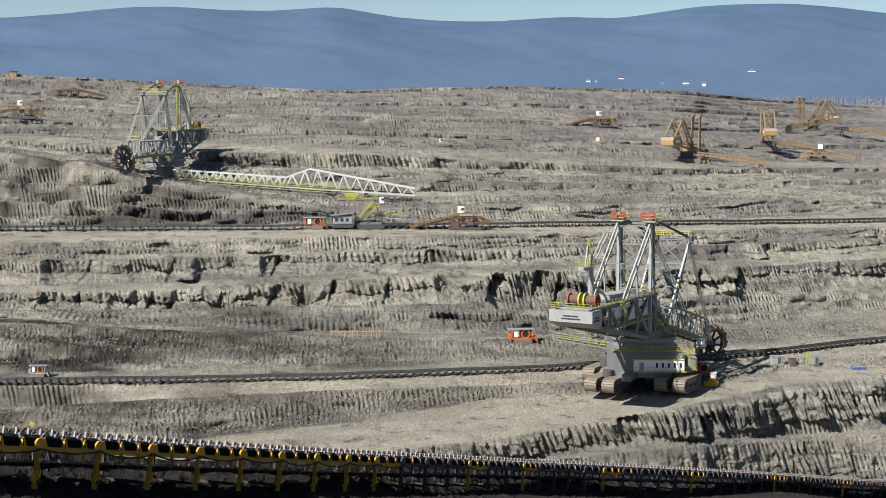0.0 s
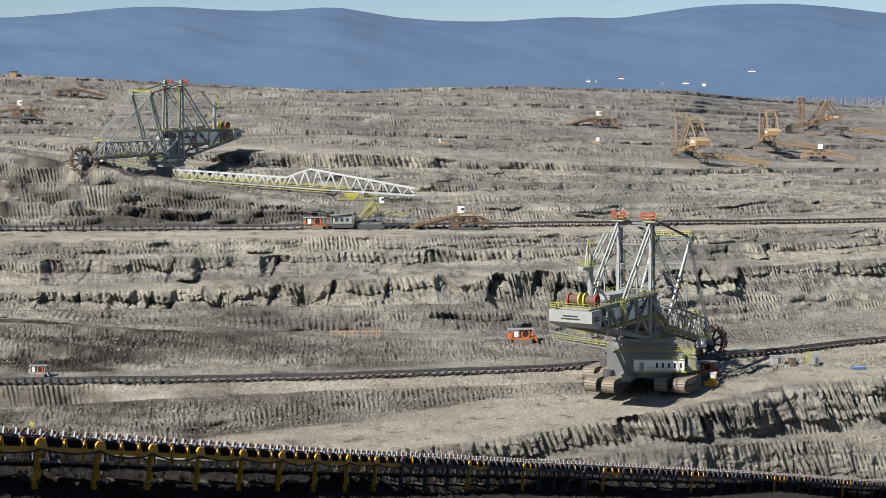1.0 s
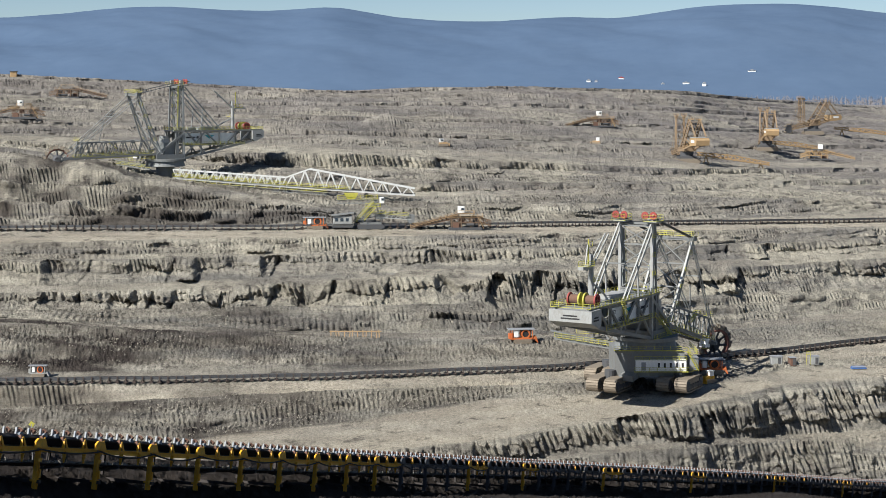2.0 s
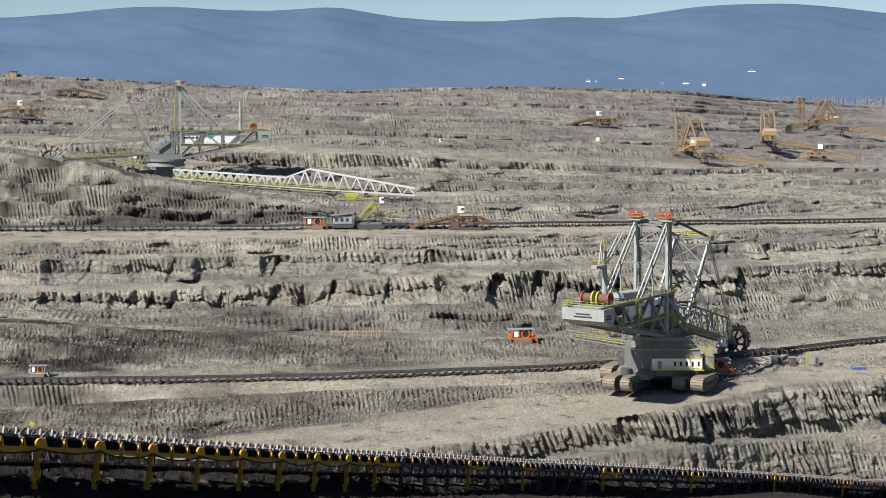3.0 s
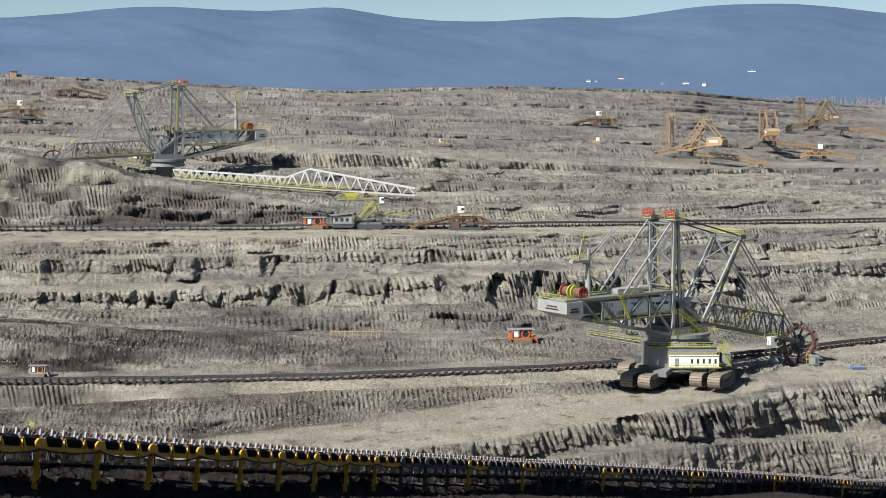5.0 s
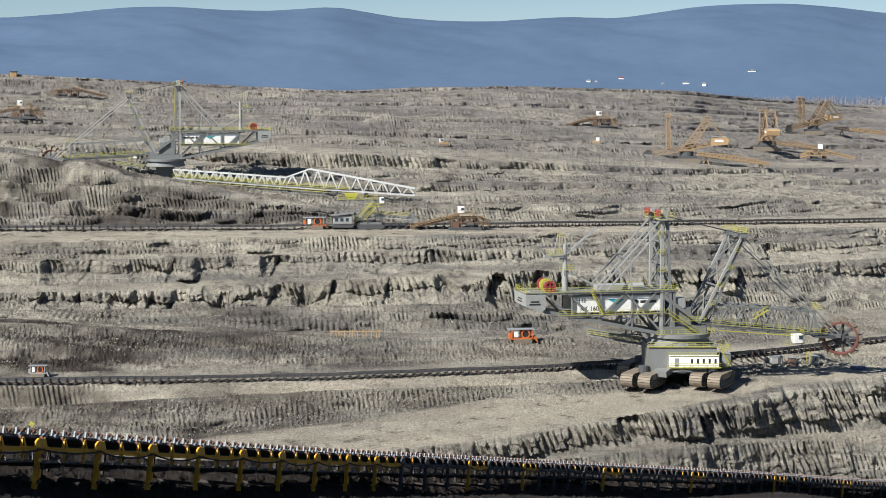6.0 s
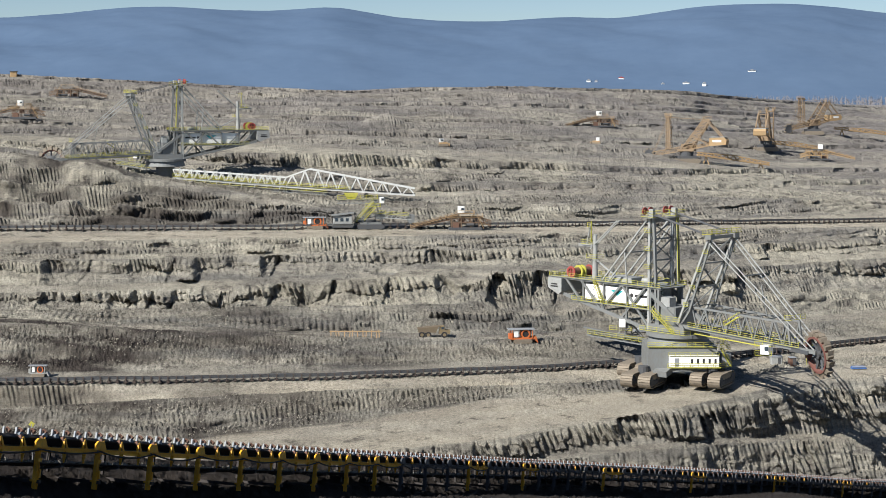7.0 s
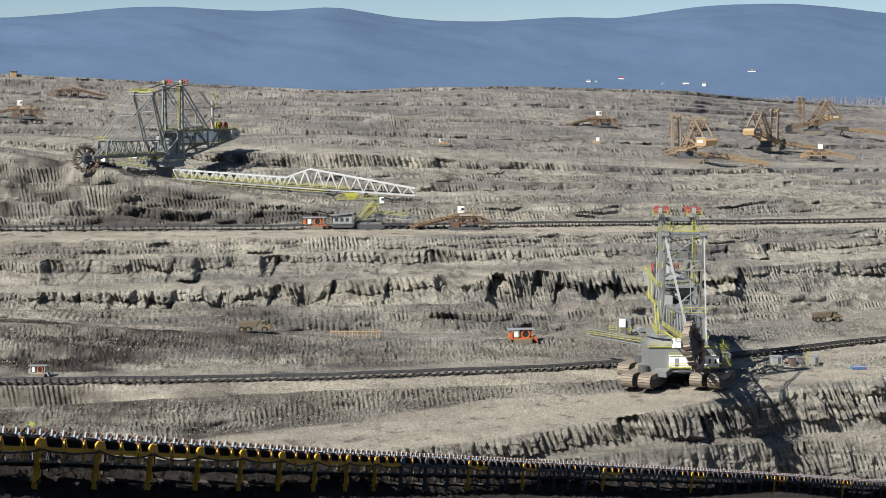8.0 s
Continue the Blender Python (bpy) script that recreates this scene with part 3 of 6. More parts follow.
RUBBER = paint("black_rubber", (0.014, 0.014, 0.016), 0.75, amount=0.14)
TEAL = paint("teal_paint", (0.02, 0.32, 0.36), 0.5, amount=0.1)
INK = paint("black_lettering", (0.02, 0.02, 0.022), 0.6, amount=0.1)
GALV = paint("galvanised_steel", (0.27, 0.285, 0.30), 0.5, 0.2, amount=0.25)
TREAD = paint("worn_track_steel", (0.26, 0.22, 0.17), 0.6, 0.5, amount=0.5, scale=1.2)
GLASS_DARK = paint("dark_cab_glass", (0.03, 0.045, 0.06), 0.08, amount=0.1)
BLUE = paint("blue_paint", (0.04, 0.13, 0.36), 0.5, amount=0.3)


def writing(body, size, m, parent, mat):
    cu = bpy.data.curves.new("writing", "FONT")
    cu.body, cu.size, cu.extrude = body, size, 0.02
    cu.materials.append(mat)
    ob = new("writing", cu)
    ob.parent, ob.matrix_basis = parent, m
    return ob


# ---- bucket-wheel excavator ----
HINGE = Vector((5.0, 0.0, 16.3))
MAST_HEAD = Vector((-6.0, 0.0, 45.0))


def crawler(parent, at, long=13.0):
    g = Geo()
    half, r, w = long / 2 - 1.7, 1.75, 1.75
    n = 13
    loop = [(-half + 2 * half * k / n, 2 * r) for k in range(n + 1)]
    loop += [(half + r * math.sin(a), r + r * math.cos(a)) for a in (math.pi * k / 8 for k in range(1, 8))]
    loop += [(half - 2 * half * k / n, 0.0) for k in range(n + 1)]
    loop += [(-half - r * math.sin(a), r - r * math.cos(a)) for a in (math.pi * k / 8 for k in range(1, 8))]
    inner = [(x * 0.93, r + (z - r) * 0.8) for x, z in loop]
    g.prism(inner, -w * 0.9, w * 0.9)
    for (x0, z0), (x1, z1) in zip(loop, loop[1:] + loop[:1]):
        c = Vector(((x0 + x1) / 2, 0, (z0 + z1) / 2))
        d = Vector((x1 - x0, 0, z1 - z0))
        ang = math.atan2(d.z, d.x)
        g.box(c, (d.length * 0.9, 2 * w, 0.28), Matrix.Rotation(-ang, 3, "Y"))
    ob = part("crawler", g, TREAD, parent, "ribbed steel crawler track caked with dust", at)
    wheels = Geo()
    for side in (-1, 1):
        for k in range(6):
            x = -half + 2 * half * k / 5
            wheels.tube((x, side * w * 0.86, r * 0.75 if 0 < k < 5 else r), (x, side * w * 1.02, r * 0.75 if 0 < k < 5 else r), 0.75 if 0 < k < 5 else 1.2, 14)
            wheels.tube((x, side * w * 1.0, r), (x, side * w * 1.1, r), 0.35, 8)
    part("track_roller", wheels, SHADE_STEEL, ob)
    return ob


def excavator(name, m, label, travel, lettered, size=1.025):
    root = thing(name, m, label, "excavator")
    W = 4.7
    # undercarriage
    low = Geo()
    low.tube((0, 0, 3.4), (0, 0, 4.6), 9.6, 24, 9.0)
    if lettered:
        low.prism([(-9.2, 3.6), (9.6, 3.6), (9.6, 10.4), (-9.2, 10.4)], -8.2, 7.5).box((11, 0, 5.6), (3.2, 12, 2.4))
    else:
        low.tube((0, 0, 4.4), (0, 0, 10.6), 4.4, 28, 4.0).tube((0, 0, 10.0), (0, 0, 10.5), 6.0, 28, 7.6)
    for a in (0, 120, 240):
        d = Vector((math.cos(radians(a)), math.sin(radians(a)), 0))
        low.beam(d * 5 + Vector((0, 0, 4.4)), d * 13 + Vector((0, 0, 3.4)), 4.0, 1.6)
    base = part("undercarriage", low, GREY, root, "grey steel undercarriage")
    if lettered:
        cabin = Geo().box((3.2, -9.0, 6.6), (13.6, 1.8, 3.0))
        house = part("switchgear_house", cabin, WHITE, base, "white switchgear house on the undercarriage")
        for k in range(5):
            part("louvre", Geo().box((2.5 + 1.6 * k, -9.92, 6.7), (0.55, 0.06, 1.3)), INK, base)
        part("door", Geo().box((-1.6, -9.92, 6.4), (1.2, 0.06, 2.2)), GALV, base)
        side = Geo().box((12.4, -4.5, 6.6), (2.8, 4.4, 3.2))
        part("side_cabin", side, GALV, base)
        r = Geo()
        r.rail([(-9.4, -8.3, 10.5), (8, -8.3, 10.5), (13.2, -8.0, 9.5), (13.2, 7.4, 9.5)])
        r.rail([(-4.2, -10.4, 5.0), (10.4, -10.4, 5.0), (13.8, -7, 5.0)])
        r.rail([(-4.0, -10.0, 8.2), (10.0, -10.0, 8.2)], 0.9)
        r.stair((10.2, -9.6, 10.4), (13.2, -9.0, 5.2))
        r.beam((-9.4, -8.5, 10.45), (9, -8.5, 10.45), 0.2)
        r.beam((-4.2, -10.4, 5.0), (10.4, -10.4, 5.0), 0.3, 0.2)
        part("railing", r, LEMON, base, "lemon-yellow handrails and stairs")
    for gx, gy in ((-1, -1), (1, -1), (-0.9, 1.1)):
        spot = Vector((9.4 * gx - 1.0, 8.0 * gy, 0))
        for o in (-1, 1):
            off = Vector((math.sin(radians(travel)), -math.cos(radians(travel)), 0)) * 2.55 * o
            crawler(root, Matrix.Translation(spot + off) @ pose(0, 0, 0, 0, 0, travel))
        leg = Geo().tube(spot + Vector((0, 0, 1.8)), spot + Vector((0, 0, 5.2)), 1.5, 12)
        part("crawler_pivot", leg, SHADE_STEEL, root)
    # transfer boom to the bench conveyor, behind
    t = Geo()
    for s in (-1, 1):
        t.truss((-8, 9 + s * 1.2, 10.2), (-24, 15 + s * 1.2, 11.6), (-8, 9 + s * 1.2, 8.4), (-24, 15 + s * 1.2, 10.4), 7, 0.22)
    t.box((-17, 12, 11.2), (17, 1.5, 0.25), Matrix.Rotation(radians(-18.4), 3, "Z") @ Matrix.Rotation(radians(10), 3, "Y"))
    t.box((-13, 10, 14.5), (2.2, 2.4, 2.6))
    t.truss((-9, 8, 11), (-14, 12, 17), (-9, 11, 11), (-16, 13, 11), 4, 0.22)
    tb = part("transfer_boom", t, GREY, root, "pale lattice transfer boom with belt")
    part("railing", Geo().rail([(-8, 7.6, 9.3), (-24, 13.6, 11.0)]).rail([(-12, 8.6, 12.5), (-18, 10.6, 12.5)]), LEMON, tb)
    part("transfer_cab", Geo().box((-14.5, 9.0, 14.6), (1.8, 1.8, 2.2)), WHITE, tb)
    # slewing superstructure
    sup = Geo()
    sup.tube((0, 0, 10.4), (0, 0, 12.6), 8.6, 32, 8.0)
    sup.tube((0, 0, 12.6), (0, 0, 13.6), 8.9, 32, 8.9)
    sup.box((0, 0, 14.6), (13, 10.4, 2.0))
    for s in (-1, 1):
        y = s * W
        sup.beam((-45, y, 25.6), (-2, y, 25.6), 0.6, 0.8)
        sup.beam((-40, y, 20.8), (-6, y, 13.6), 0.7, 0.9)
        sup.beam((-32, y, 19.4), (-5, y, 19.4), 0.35, 0.5)
        for k, (xa, xb) in enumerate(((-39, -33), (-33, -25), (-17, -25), (-17, -6), (-8, -17))):
            za = 20.8 - (xb + 40) * 7.2 / 34
            sup.beam((xa, y, 25.4), (xb, y, za), 0.5, 0.6)
        for x in (-32, -24, -15, -6):
            sup.beam((x, y, 25.6), (x, y, 20.8 - (x + 40) * 7.2 / 34), 0.5)
        sup.beam((-6, y, 24), (6, y, 15.5), 0.8, 1.0)
        sup.beam((-3, y, 25.6), (-3, y, 14), 0.7)
    for x in (-38, -32, -24, -15, -6):
        sup.beam((x, -W, 25.2), (x, W, 25.2), 0.4)
        sup.beam((x, -W, 20.8 - (x + 40) * 7.2 / 34), (x, W, 20.8 - (x + 40) * 7.2 / 34), 0.5)
    for k in range(5):
        x0, x1 = -38 + 6.4 * k, -38 + 6.4 * (k + 1)
        sup.beam((x0, -W, 25.2), (x1, W, 25.2), 0.25)
    sup.box((-22, 0, 25.55), (40, 2 * W - 0.8, 0.25))
    sup.box((-19, 0, 19.2), (27, 2 * W - 0.8, 0.25))
    sup.box((-1, 0, 18.2), (7, 8.6, 5.0))
    top = part("superstructure", sup, GREY, root, "grey latticed slewing superstructure")
    cw = Geo().prism([(-45.4, 25.4), (-39.8, 25.4), (-39.8, 21.6), (-41, 20.6), (-45.4, 22.4)], -W - 1.3, W + 1.3)
    part("counterweight", cw, PALE, top, "pale steel counterweight box")
    marks = Geo()
    for k, (wd, z) in enumerate(((3.4, 23.6), (4.4, 22.9))):
        marks.box((-45.43, 0, z + 0.4), (0.05, wd * 1.2, 0.35))
        for s in (-1, 1):
            marks.box((-42.8, s * (W + 1.33), z), (wd * 0.7, 0.05, 0.42))
    part("lettering_bar", marks, INK, top)
    for s in (-1, 1):
        for x0, x1 in ((-32, -24.2), (-23.8, -15.2), (-14.8, -6.6)):
            part("cladding_panel", Geo().box(((x0 + x1) / 2, s * (W - 0.55), 22.3), (x1 - x0, 0.12, 4.3)), WHITE, top, "white cladding panel")
        bars = Geo()
        bars.prism([(-21.8, 23.6), (-17, 23.6), (-19.2, 22.0)], s * (W - 0.47) - 0.03, s * (W - 0.47) + 0.03)
        part("teal_emblem", bars, TEAL, top)
        bars = Geo().box((-10.2, s * (W - 0.46), 22.7), (4.6, 0.05, 0.7)).tube((-13.6, s * (W - 0.48), 22.7), (-13.6, s * (W - 0.44), 22.7), 0.6, 12)
        part("lettering_bar", bars, INK, top)
    if lettered:
        writing("K 112", 1.5, pose(-31.6, -(W - 0.45), 22.9, 90, 0, 0), top, INK)
        writing("KK 1600", 1.7, pose(-29.6, -(W - 0.45), 20.6, 90, 0, 0), top, INK)
    for s in (-1, 1):
        drum = Geo().tube((-38, s * 0.8, 27.3), (-38, s * 3.6, 27.3), 1.2, 18)
        part("winch_drum", drum, RUST, top, "rope winch drum wound with rusty cable")
        part("drum_flange", Geo().ring((-38, s * 0.7, 27.3), (0, 1, 0), 1.1, 1.85, 0.4).tube((-38, s * 0.5, 27.3), (-38, s * 0.9, 27.3), 1.2, 12), LEMON, top, "yellow winch flange")
        part("drum_wheel", Geo().ring((-38, s * 3.8, 27.3), (0, 1, 0), 1.1, 1.7, 0.35).beam((-39.4, s * 3.8, 27.3), (-36.6, s * 3.8, 27.3), 0.3).beam((-38, s * 3.8, 25.9), (-38, s * 3.8, 28.7), 0.3), RED, top, "red spoked winch wheel")
        leg = Geo().beam((-6.6, s * W, 13.5), (-6.6, s * W, 45), 0.8, 0.8)
        part("mast_leg", leg, PALE, top)
        leg = Geo().beam((-3.6, s * W, 14.5), (-5.2, s * W, 45), 0.7, 0.7)
        for k in range(9):
            z0, z1 = 15 + 3.3 * k, 15 + 3.3 * (k + 1)
            leg.beam((-6.6, s * W, z0), (-3.6 - 1.6 * (z1 - 14.5) / 30.5, s * W, z1), 0.22)
        part("mast_leg", leg, GREY, top)
        stay = Geo().beam((-7.5, s * W, 44.6), (-24.5, s * W, 26.2), 0.4, 0.42).beam((-7.3, s * W, 42.2), (-22.3, s * W, 25.8), 0.4, 0.42)
        stay.beam((-16, s * W, 34.6), (-15, s * W, 25.8), 0.35)
        part("back_stay", stay, PALE, top)
        sh = Geo()
        for o in (-1.2, 1.2):
            sh.ring((-7.9, s * (W - 0.4) + o, 46.9), (1, 0, 0), 0.5, 1.05, 0.3, 18).tube((-8.0, s * (W - 0.4) + o, 46.9), (-7.7, s * (W - 0.4) + o, 46.9), 0.35, 10)
        part("rope_sheave", sh, RED, top, "red rope sheaves on the mast head")
        part("mast_head", Geo().box((-6, s * W, 45.2), (3.6, 3.4, 0.5)).box((-6, s * W, 46.4), (1.6, 1.0, 2.2)), PALE, top)
        part("railing", Geo().rail([(-8.2, s * W - 2, 45.4), (-3.8, s * W - 2, 45.4), (-3.8, s * W + 2, 45.4), (-8.2, s * W + 2, 45.4), (-8.2, s * W - 2, 45.4)], 1.6), LEMON, top)
    x = []
    for k, z in enumerate((20.5, 27, 33, 39, 44)):
        x.append(((-6.6, -W, z), (-6.6, W, z), 0.4))
        if k:
            z0 = (20.5, 27, 33, 39, 44)[k - 1]
            x += [((-6.6, -W, z0), (-6.6, W, z), 0.28), ((-6.6, W, z0), (-6.6, -W, z), 0.28)]
    x += [((-16, -W, 34.6), (-16, W, 34.6), 0.35), ((-5.2, -W, 44.6), (-5.2, W, 44.6), 0.6)]
    braces(top, GREY, x)
    r = Geo()
    for s in (-1, 1):
        r.rail([(-45, s * (W + 0.9), 26.0), (-2, s * (W + 0.9), 26.0)])
        r.rail([(-36, s * (W + 0.9), 19.6), (-6, s * (W + 0.9), 19.6)])
    r.rail([(-45.2, -W - 0.9, 26.0), (-45.2, W + 0.9, 26.0)])
    r.rail([(-2, -W - 0.9, 26), (-2, W + 0.9, 26)])
    r.stair((-27, -W - 1.0, 26), (-23.5, -W - 1.0, 19.6))
    r.stair((-5, -W - 1.0, 19.5), (3.5, -W - 1.2, 13.8))
    r.stair((-3.8, W - 0.2, 27.0), (-4.6, W - 0.2, 45.0), 0.8)
    for z in (31, 36, 41):
        r.rail([(-8, -W - 0.8, z), (-6, -W - 0.8, z), (-6, -W + 0.8, z)], 1.0)
    r.rail([(-8.4, -6.5, 13.8), (8.2, -6.5, 13.8), (8.2, 6.5, 13.8)])
    r.rail([(-4, -5.8, 17.2), (5.6, -5.8, 17.2)])
    part("railing", r, LEMON, top, "lemon-yellow walkway handrails and stairs")
    cr = Geo().tube((-32.6, 0.6, 25.6), (-32.6, 0.6, 38.4), 0.85, 14, 0.55)
    part("crane_post", cr, PALE, top, "pale service crane post")
    jib = Geo()
    for o in (-0.5, 0.5):
        jib.beam((-34, 0.6 + o, 34.2), (-23.6, 0.6 + o, 43), 0.3)
    jib.beam((-32, 0.6, 31), (-22, 0.6, 25.8), 0.4).beam((-38.6, 0.6, 35.2), (-33, 0.6, 35.2), 1.6, 0.8).beam((-36, 0.6, 35), (-34.6, 0.6, 41), 0.3).beam((-34.6, 0.6, 41), (-24, 0.6, 42.6), 0.1)
    part("crane_jib", jib, PALE, top)
    part("railing", Geo().rail([(-37, -0.8, 35.6), (-33.4, -0.8, 35.6), (-33.4, 2, 35.6), (-37, 2, 35.6), (-37, -0.8, 35.6)], 1.2).rail([(-34.6, -1, 31.6), (-30.6, -1, 31.6), (-30.6, 2.2, 31.6)], 1.1).beam((-34.2, 0.6, 36), (-34.2, 0.6, 42.4), 0.25).rail([(-35, -.2, 40.6), (-33.4, -.2, 40.6)], 1.2), LEMON, top)
    mach = Geo().box((-1, -3, 22.0), (3.2, 3.0, 2.6)).box((1.2, 2.6, 21.4), (2.4, 3.0, 2.0)).tube((-10, 1, 26.4), (-14, 1, 26.4), 0.9, 12).box((-20, 0, 26.5), (9, 4.5, 1.4))
    part("machine_box", mach, PALE, top)
    # luffing boom with A-frame, built round its hinge
    L = HINGE
    v = lambda x, y, z: (x - L.x, y, z - L.z)
    bg = Geo()
    wide = lambda x: 4.3 - 2.3 * (x - 7) / 40
    for s in (-1, 1):
        bg.beam(v(4.8, s * 4.4, 16.0), v(47.5, s * 1.9, 9.7), 0.75, 1.0)
        bg.beam(v(9, s * 4.2, 21.2), v(39.5, s * 2.4, 17.2), 0.45, 0.5)
        bg.truss(v(9, s * 4.2, 21.2), v(39.5, s * 2.4, 17.2), v(8, s * 4.3, 15.6), v(40, s * 2.4, 10.8), 7, 0.32, chords=False)
        bg.beam(v(39.5, s * 2.4, 17.4), v(40, s * 2.4, 10.4), 0.55)
        bg.beam(v(9, s * 4.2, 21.2), v(4.8, s * 4.4, 16.2), 0.5)
    for k in range(9):
        x0 = 8 + 4 * k
        z0 = 15.6 - (x0 - 8) * 4.8 / 32
        y0 = wide(x0)
        bg.beam(v(x0, -y0, z0), v(x0, y0, z0), 0.3), bg.beam(v(x0, -y0, z0), v(x0 + 4, wide(x0 + 4), z0 - 0.6), 0.22)
        if x0 < 38:
            zt = 21.2 - (x0 - 9) * 4.0 / 30.5
            bg.beam(v(x0 + 1, -y0, zt), v(x0 + 1, y0, zt), 0.25)
    boom = part("wheel_boom", bg, GREY, root, "grey lattice boom carrying the bucket wheel")
    belt = Geo().add([v(5, -1.6, 16.2), v(5, 1.6, 16.2), v(45, 1.3, 10.6), v(45, -1.3, 10.6), v(5, -1.6, 15.9), v(5, 1.6, 15.9), v(45, 1.3, 10.3), v(45, -1.3, 10.3)],
                     [(0, 1, 2, 3), (7, 6, 5, 4), (0, 4, 5, 1), (1, 5, 6, 2), (2, 6, 7, 3), (3, 7, 4, 0)])
    part("boom_belt", belt, RUBBER, boom, "black rubber belt")
    for s in (-1, 1):
        part("front_stay", Geo().beam(v(17.4, s * 5.2, 39.6), v(47, s * 2.0, 10.3), 0.27, 0.27).beam(v(17.0, s * 5.2, 38.4), v(46, s * 2.0, 9.6), 0.27, 0.27), PALE, boom)
        part("a_frame_leg", Geo().beam(v(4.2, s * 5.0, 16.4), v(17, s * 5.3, 39.8), 0.55, 0.65), PALE, boom)
        part("a_frame_leg", Geo().beam(v(8.8, s * 5.0, 20.5), v(17.6, s * 4.9, 39.2), 0.45, 0.55).truss(v(5.6, s * 5.0, 19), v(16.5, s * 5.2, 38.5), v(8.8, s * 5.0, 20.5), v(17.4, s * 5.0, 38.5), 6, 0.2, chords=False), GREY, boom)
        part("sheave_box", Geo().box(v(17.3, s * 5.1, 40.2), (2.0, 2.0, 1.5)), GREY, boom)
    cb = [(v(17.3, -6, 40), v(17.3, 6, 40), 0.9), (v(13.4, -5.2, 33), v(13.4, 5.2, 33), 0.4), (v(9.8, -5.1, 26.5), v(9.8, 5.1, 26.5), 0.4)]
    for za, zb, xa, xb in ((33, 40, 13.4, 17.2), (26.5, 33, 9.8, 13.4), (18, 26.5, 5.2, 9.8)):
        cb += [(v(xa, -5.1, za), v(xb, 5.1, zb), 0.28), (v(xa, 5.1, za), v(xb, -5.1, zb), 0.28)]
    cb += [(v(27, -4.1, 29.6), v(27, 4.1, 29.6), 0.35), (v(31, 0, 18.6), v(29.6, 0, 27.0), 0.25)]
    braces(boom, GREY, cb)
    r = Geo()
    r.rail([v(15.6, -6.2, 40.9), v(18.8, -6.2, 40.9), v(18.8, 6.2, 40.9), v(15.6, 6.2, 40.9), v(15.6, -6.2, 40.9)], 1.2)
    for s in (-1, 1):
        r.rail([v(8, s * 5.2, 16.0), v(43, s * 3.0, 10.9)], 1.1)
        for q in range(4):
            xq, zq = 7.2 + 2.6 * q, 21.5 + 4.75 * q
            r.rail([v(xq, s * 5.6, zq), v(xq + 1.6, s * 5.6, zq)], 1.0)
    r.beam(v(10, -4.9, 14.0), v(31, -3.6, 11.2), 0.4, 0.22)
    r.stair(v(20.4, -4.4, 16.5), v(25, -4.2, 18.8), 0.9)
    r.rail([v(30, -4.6, 11.2), v(35.4, -4.6, 11.2), v(35.4, -2.6, 11.2)], 1.2).rail([v(30, -4.6, 8.8), v(35.4, -4.6, 8.8)], 1.2)
    r.rail([v(39, -3, 18), v(41, -3, 18), v(41, 3, 18)], 1.2)
    part("railing", r, LEMON, boom, "lemon-yellow handrails")
    part("operator_cab", Geo().box(v(33.4, -4.0, 10.3), (2.8, 2.2, 2.4)), WHITE, boom, "white operator cab hung on the boom")
    part("cab_window", Geo().box(v(34.2, -5.12, 10.6), (1.2, 0.06, 1.1)), GLASS_DARK, boom)
    chute = Geo().box(v(42.5, -1.2, 10.0), (6, 3.0, 1.0), Matrix.Rotation(radians(8), 3, "Y"))
    part("discharge_chute", chute, SHADE_STEEL, boom)
    # bucket wheel, its plane swung a little off the boom
    wm = Matrix.Translation(v(48, -1.2, 9.2)) @ pose(0, 0, 0, 8, 0, -24)
    wh = Geo().tube((0, -0.7, 0), (0, 0.7, 0), 1.0, 16).tube((0, 0.1, 0), (0, 0.7, 0), 2.3, 28, 1.2)
    for k in range(9):
        a = 2 * math.pi * k / 9
        part("spoke", Geo().beam((1.0 * math.cos(a), 0.2, 1.0 * math.sin(a)), (4.5 * math.cos(a), -0.3, 4.5 * math.sin(a)), 0.5, 0.55), SHADE_STEEL, boom, "", wm)
    wheel = part("bucket_wheel", wh, SHADE_STEEL, boom, "dark steel bucket wheel with a red rim", wm)
    rim = Geo().ring((0, -0.55, 0), (0, 1, 0), 4.3, 4.85, 1.3, 40)
    ro = part("wheel_rim", rim, RUSTY_RED, boom, "dirt-crusted red wheel rim", wm)
    bucket = Geo()
    bucket.prism([(4.6, 0.9), (5.7, 0.75), (6.0, -0.2), (5.3, -0.9), (4.6, -0.7)], -0.95, 0.75)
    bucket.prism([(5.6, 0.75), (6.25, 1.35), (6.0, 0.4)], -0.95, 0.75)
    bmesh_data = part("bucket", bucket, TREAD, boom, "worn steel digging bucket", wm)
    for k in range(1, 14):
        part("bucket", bmesh_data.data, None, boom, "worn steel digging bucket", wm @ pose(0, 0, 0, 0, 360 * k / 14, 0))
    # hoist ropes, laid from the A-frame back to the mast head
    rg = Geo()
    for yy in (-5.6, -5.0, -4.4, 4.4, 5.0, 5.6):
        rg.tube((0, yy, 0), (-25, yy * 0.9, 0), 0.13, 6)
    rope = part("hoist_rope", rg, SHADE_STEEL, root, "black steel hoist ropes")
    root.scale = (size, size, size)
    return {"root": root, "top": top, "boom": boom, "rope": rope}


A_HEAD = Vector((17.3, 0, 40.4)) - HINGE


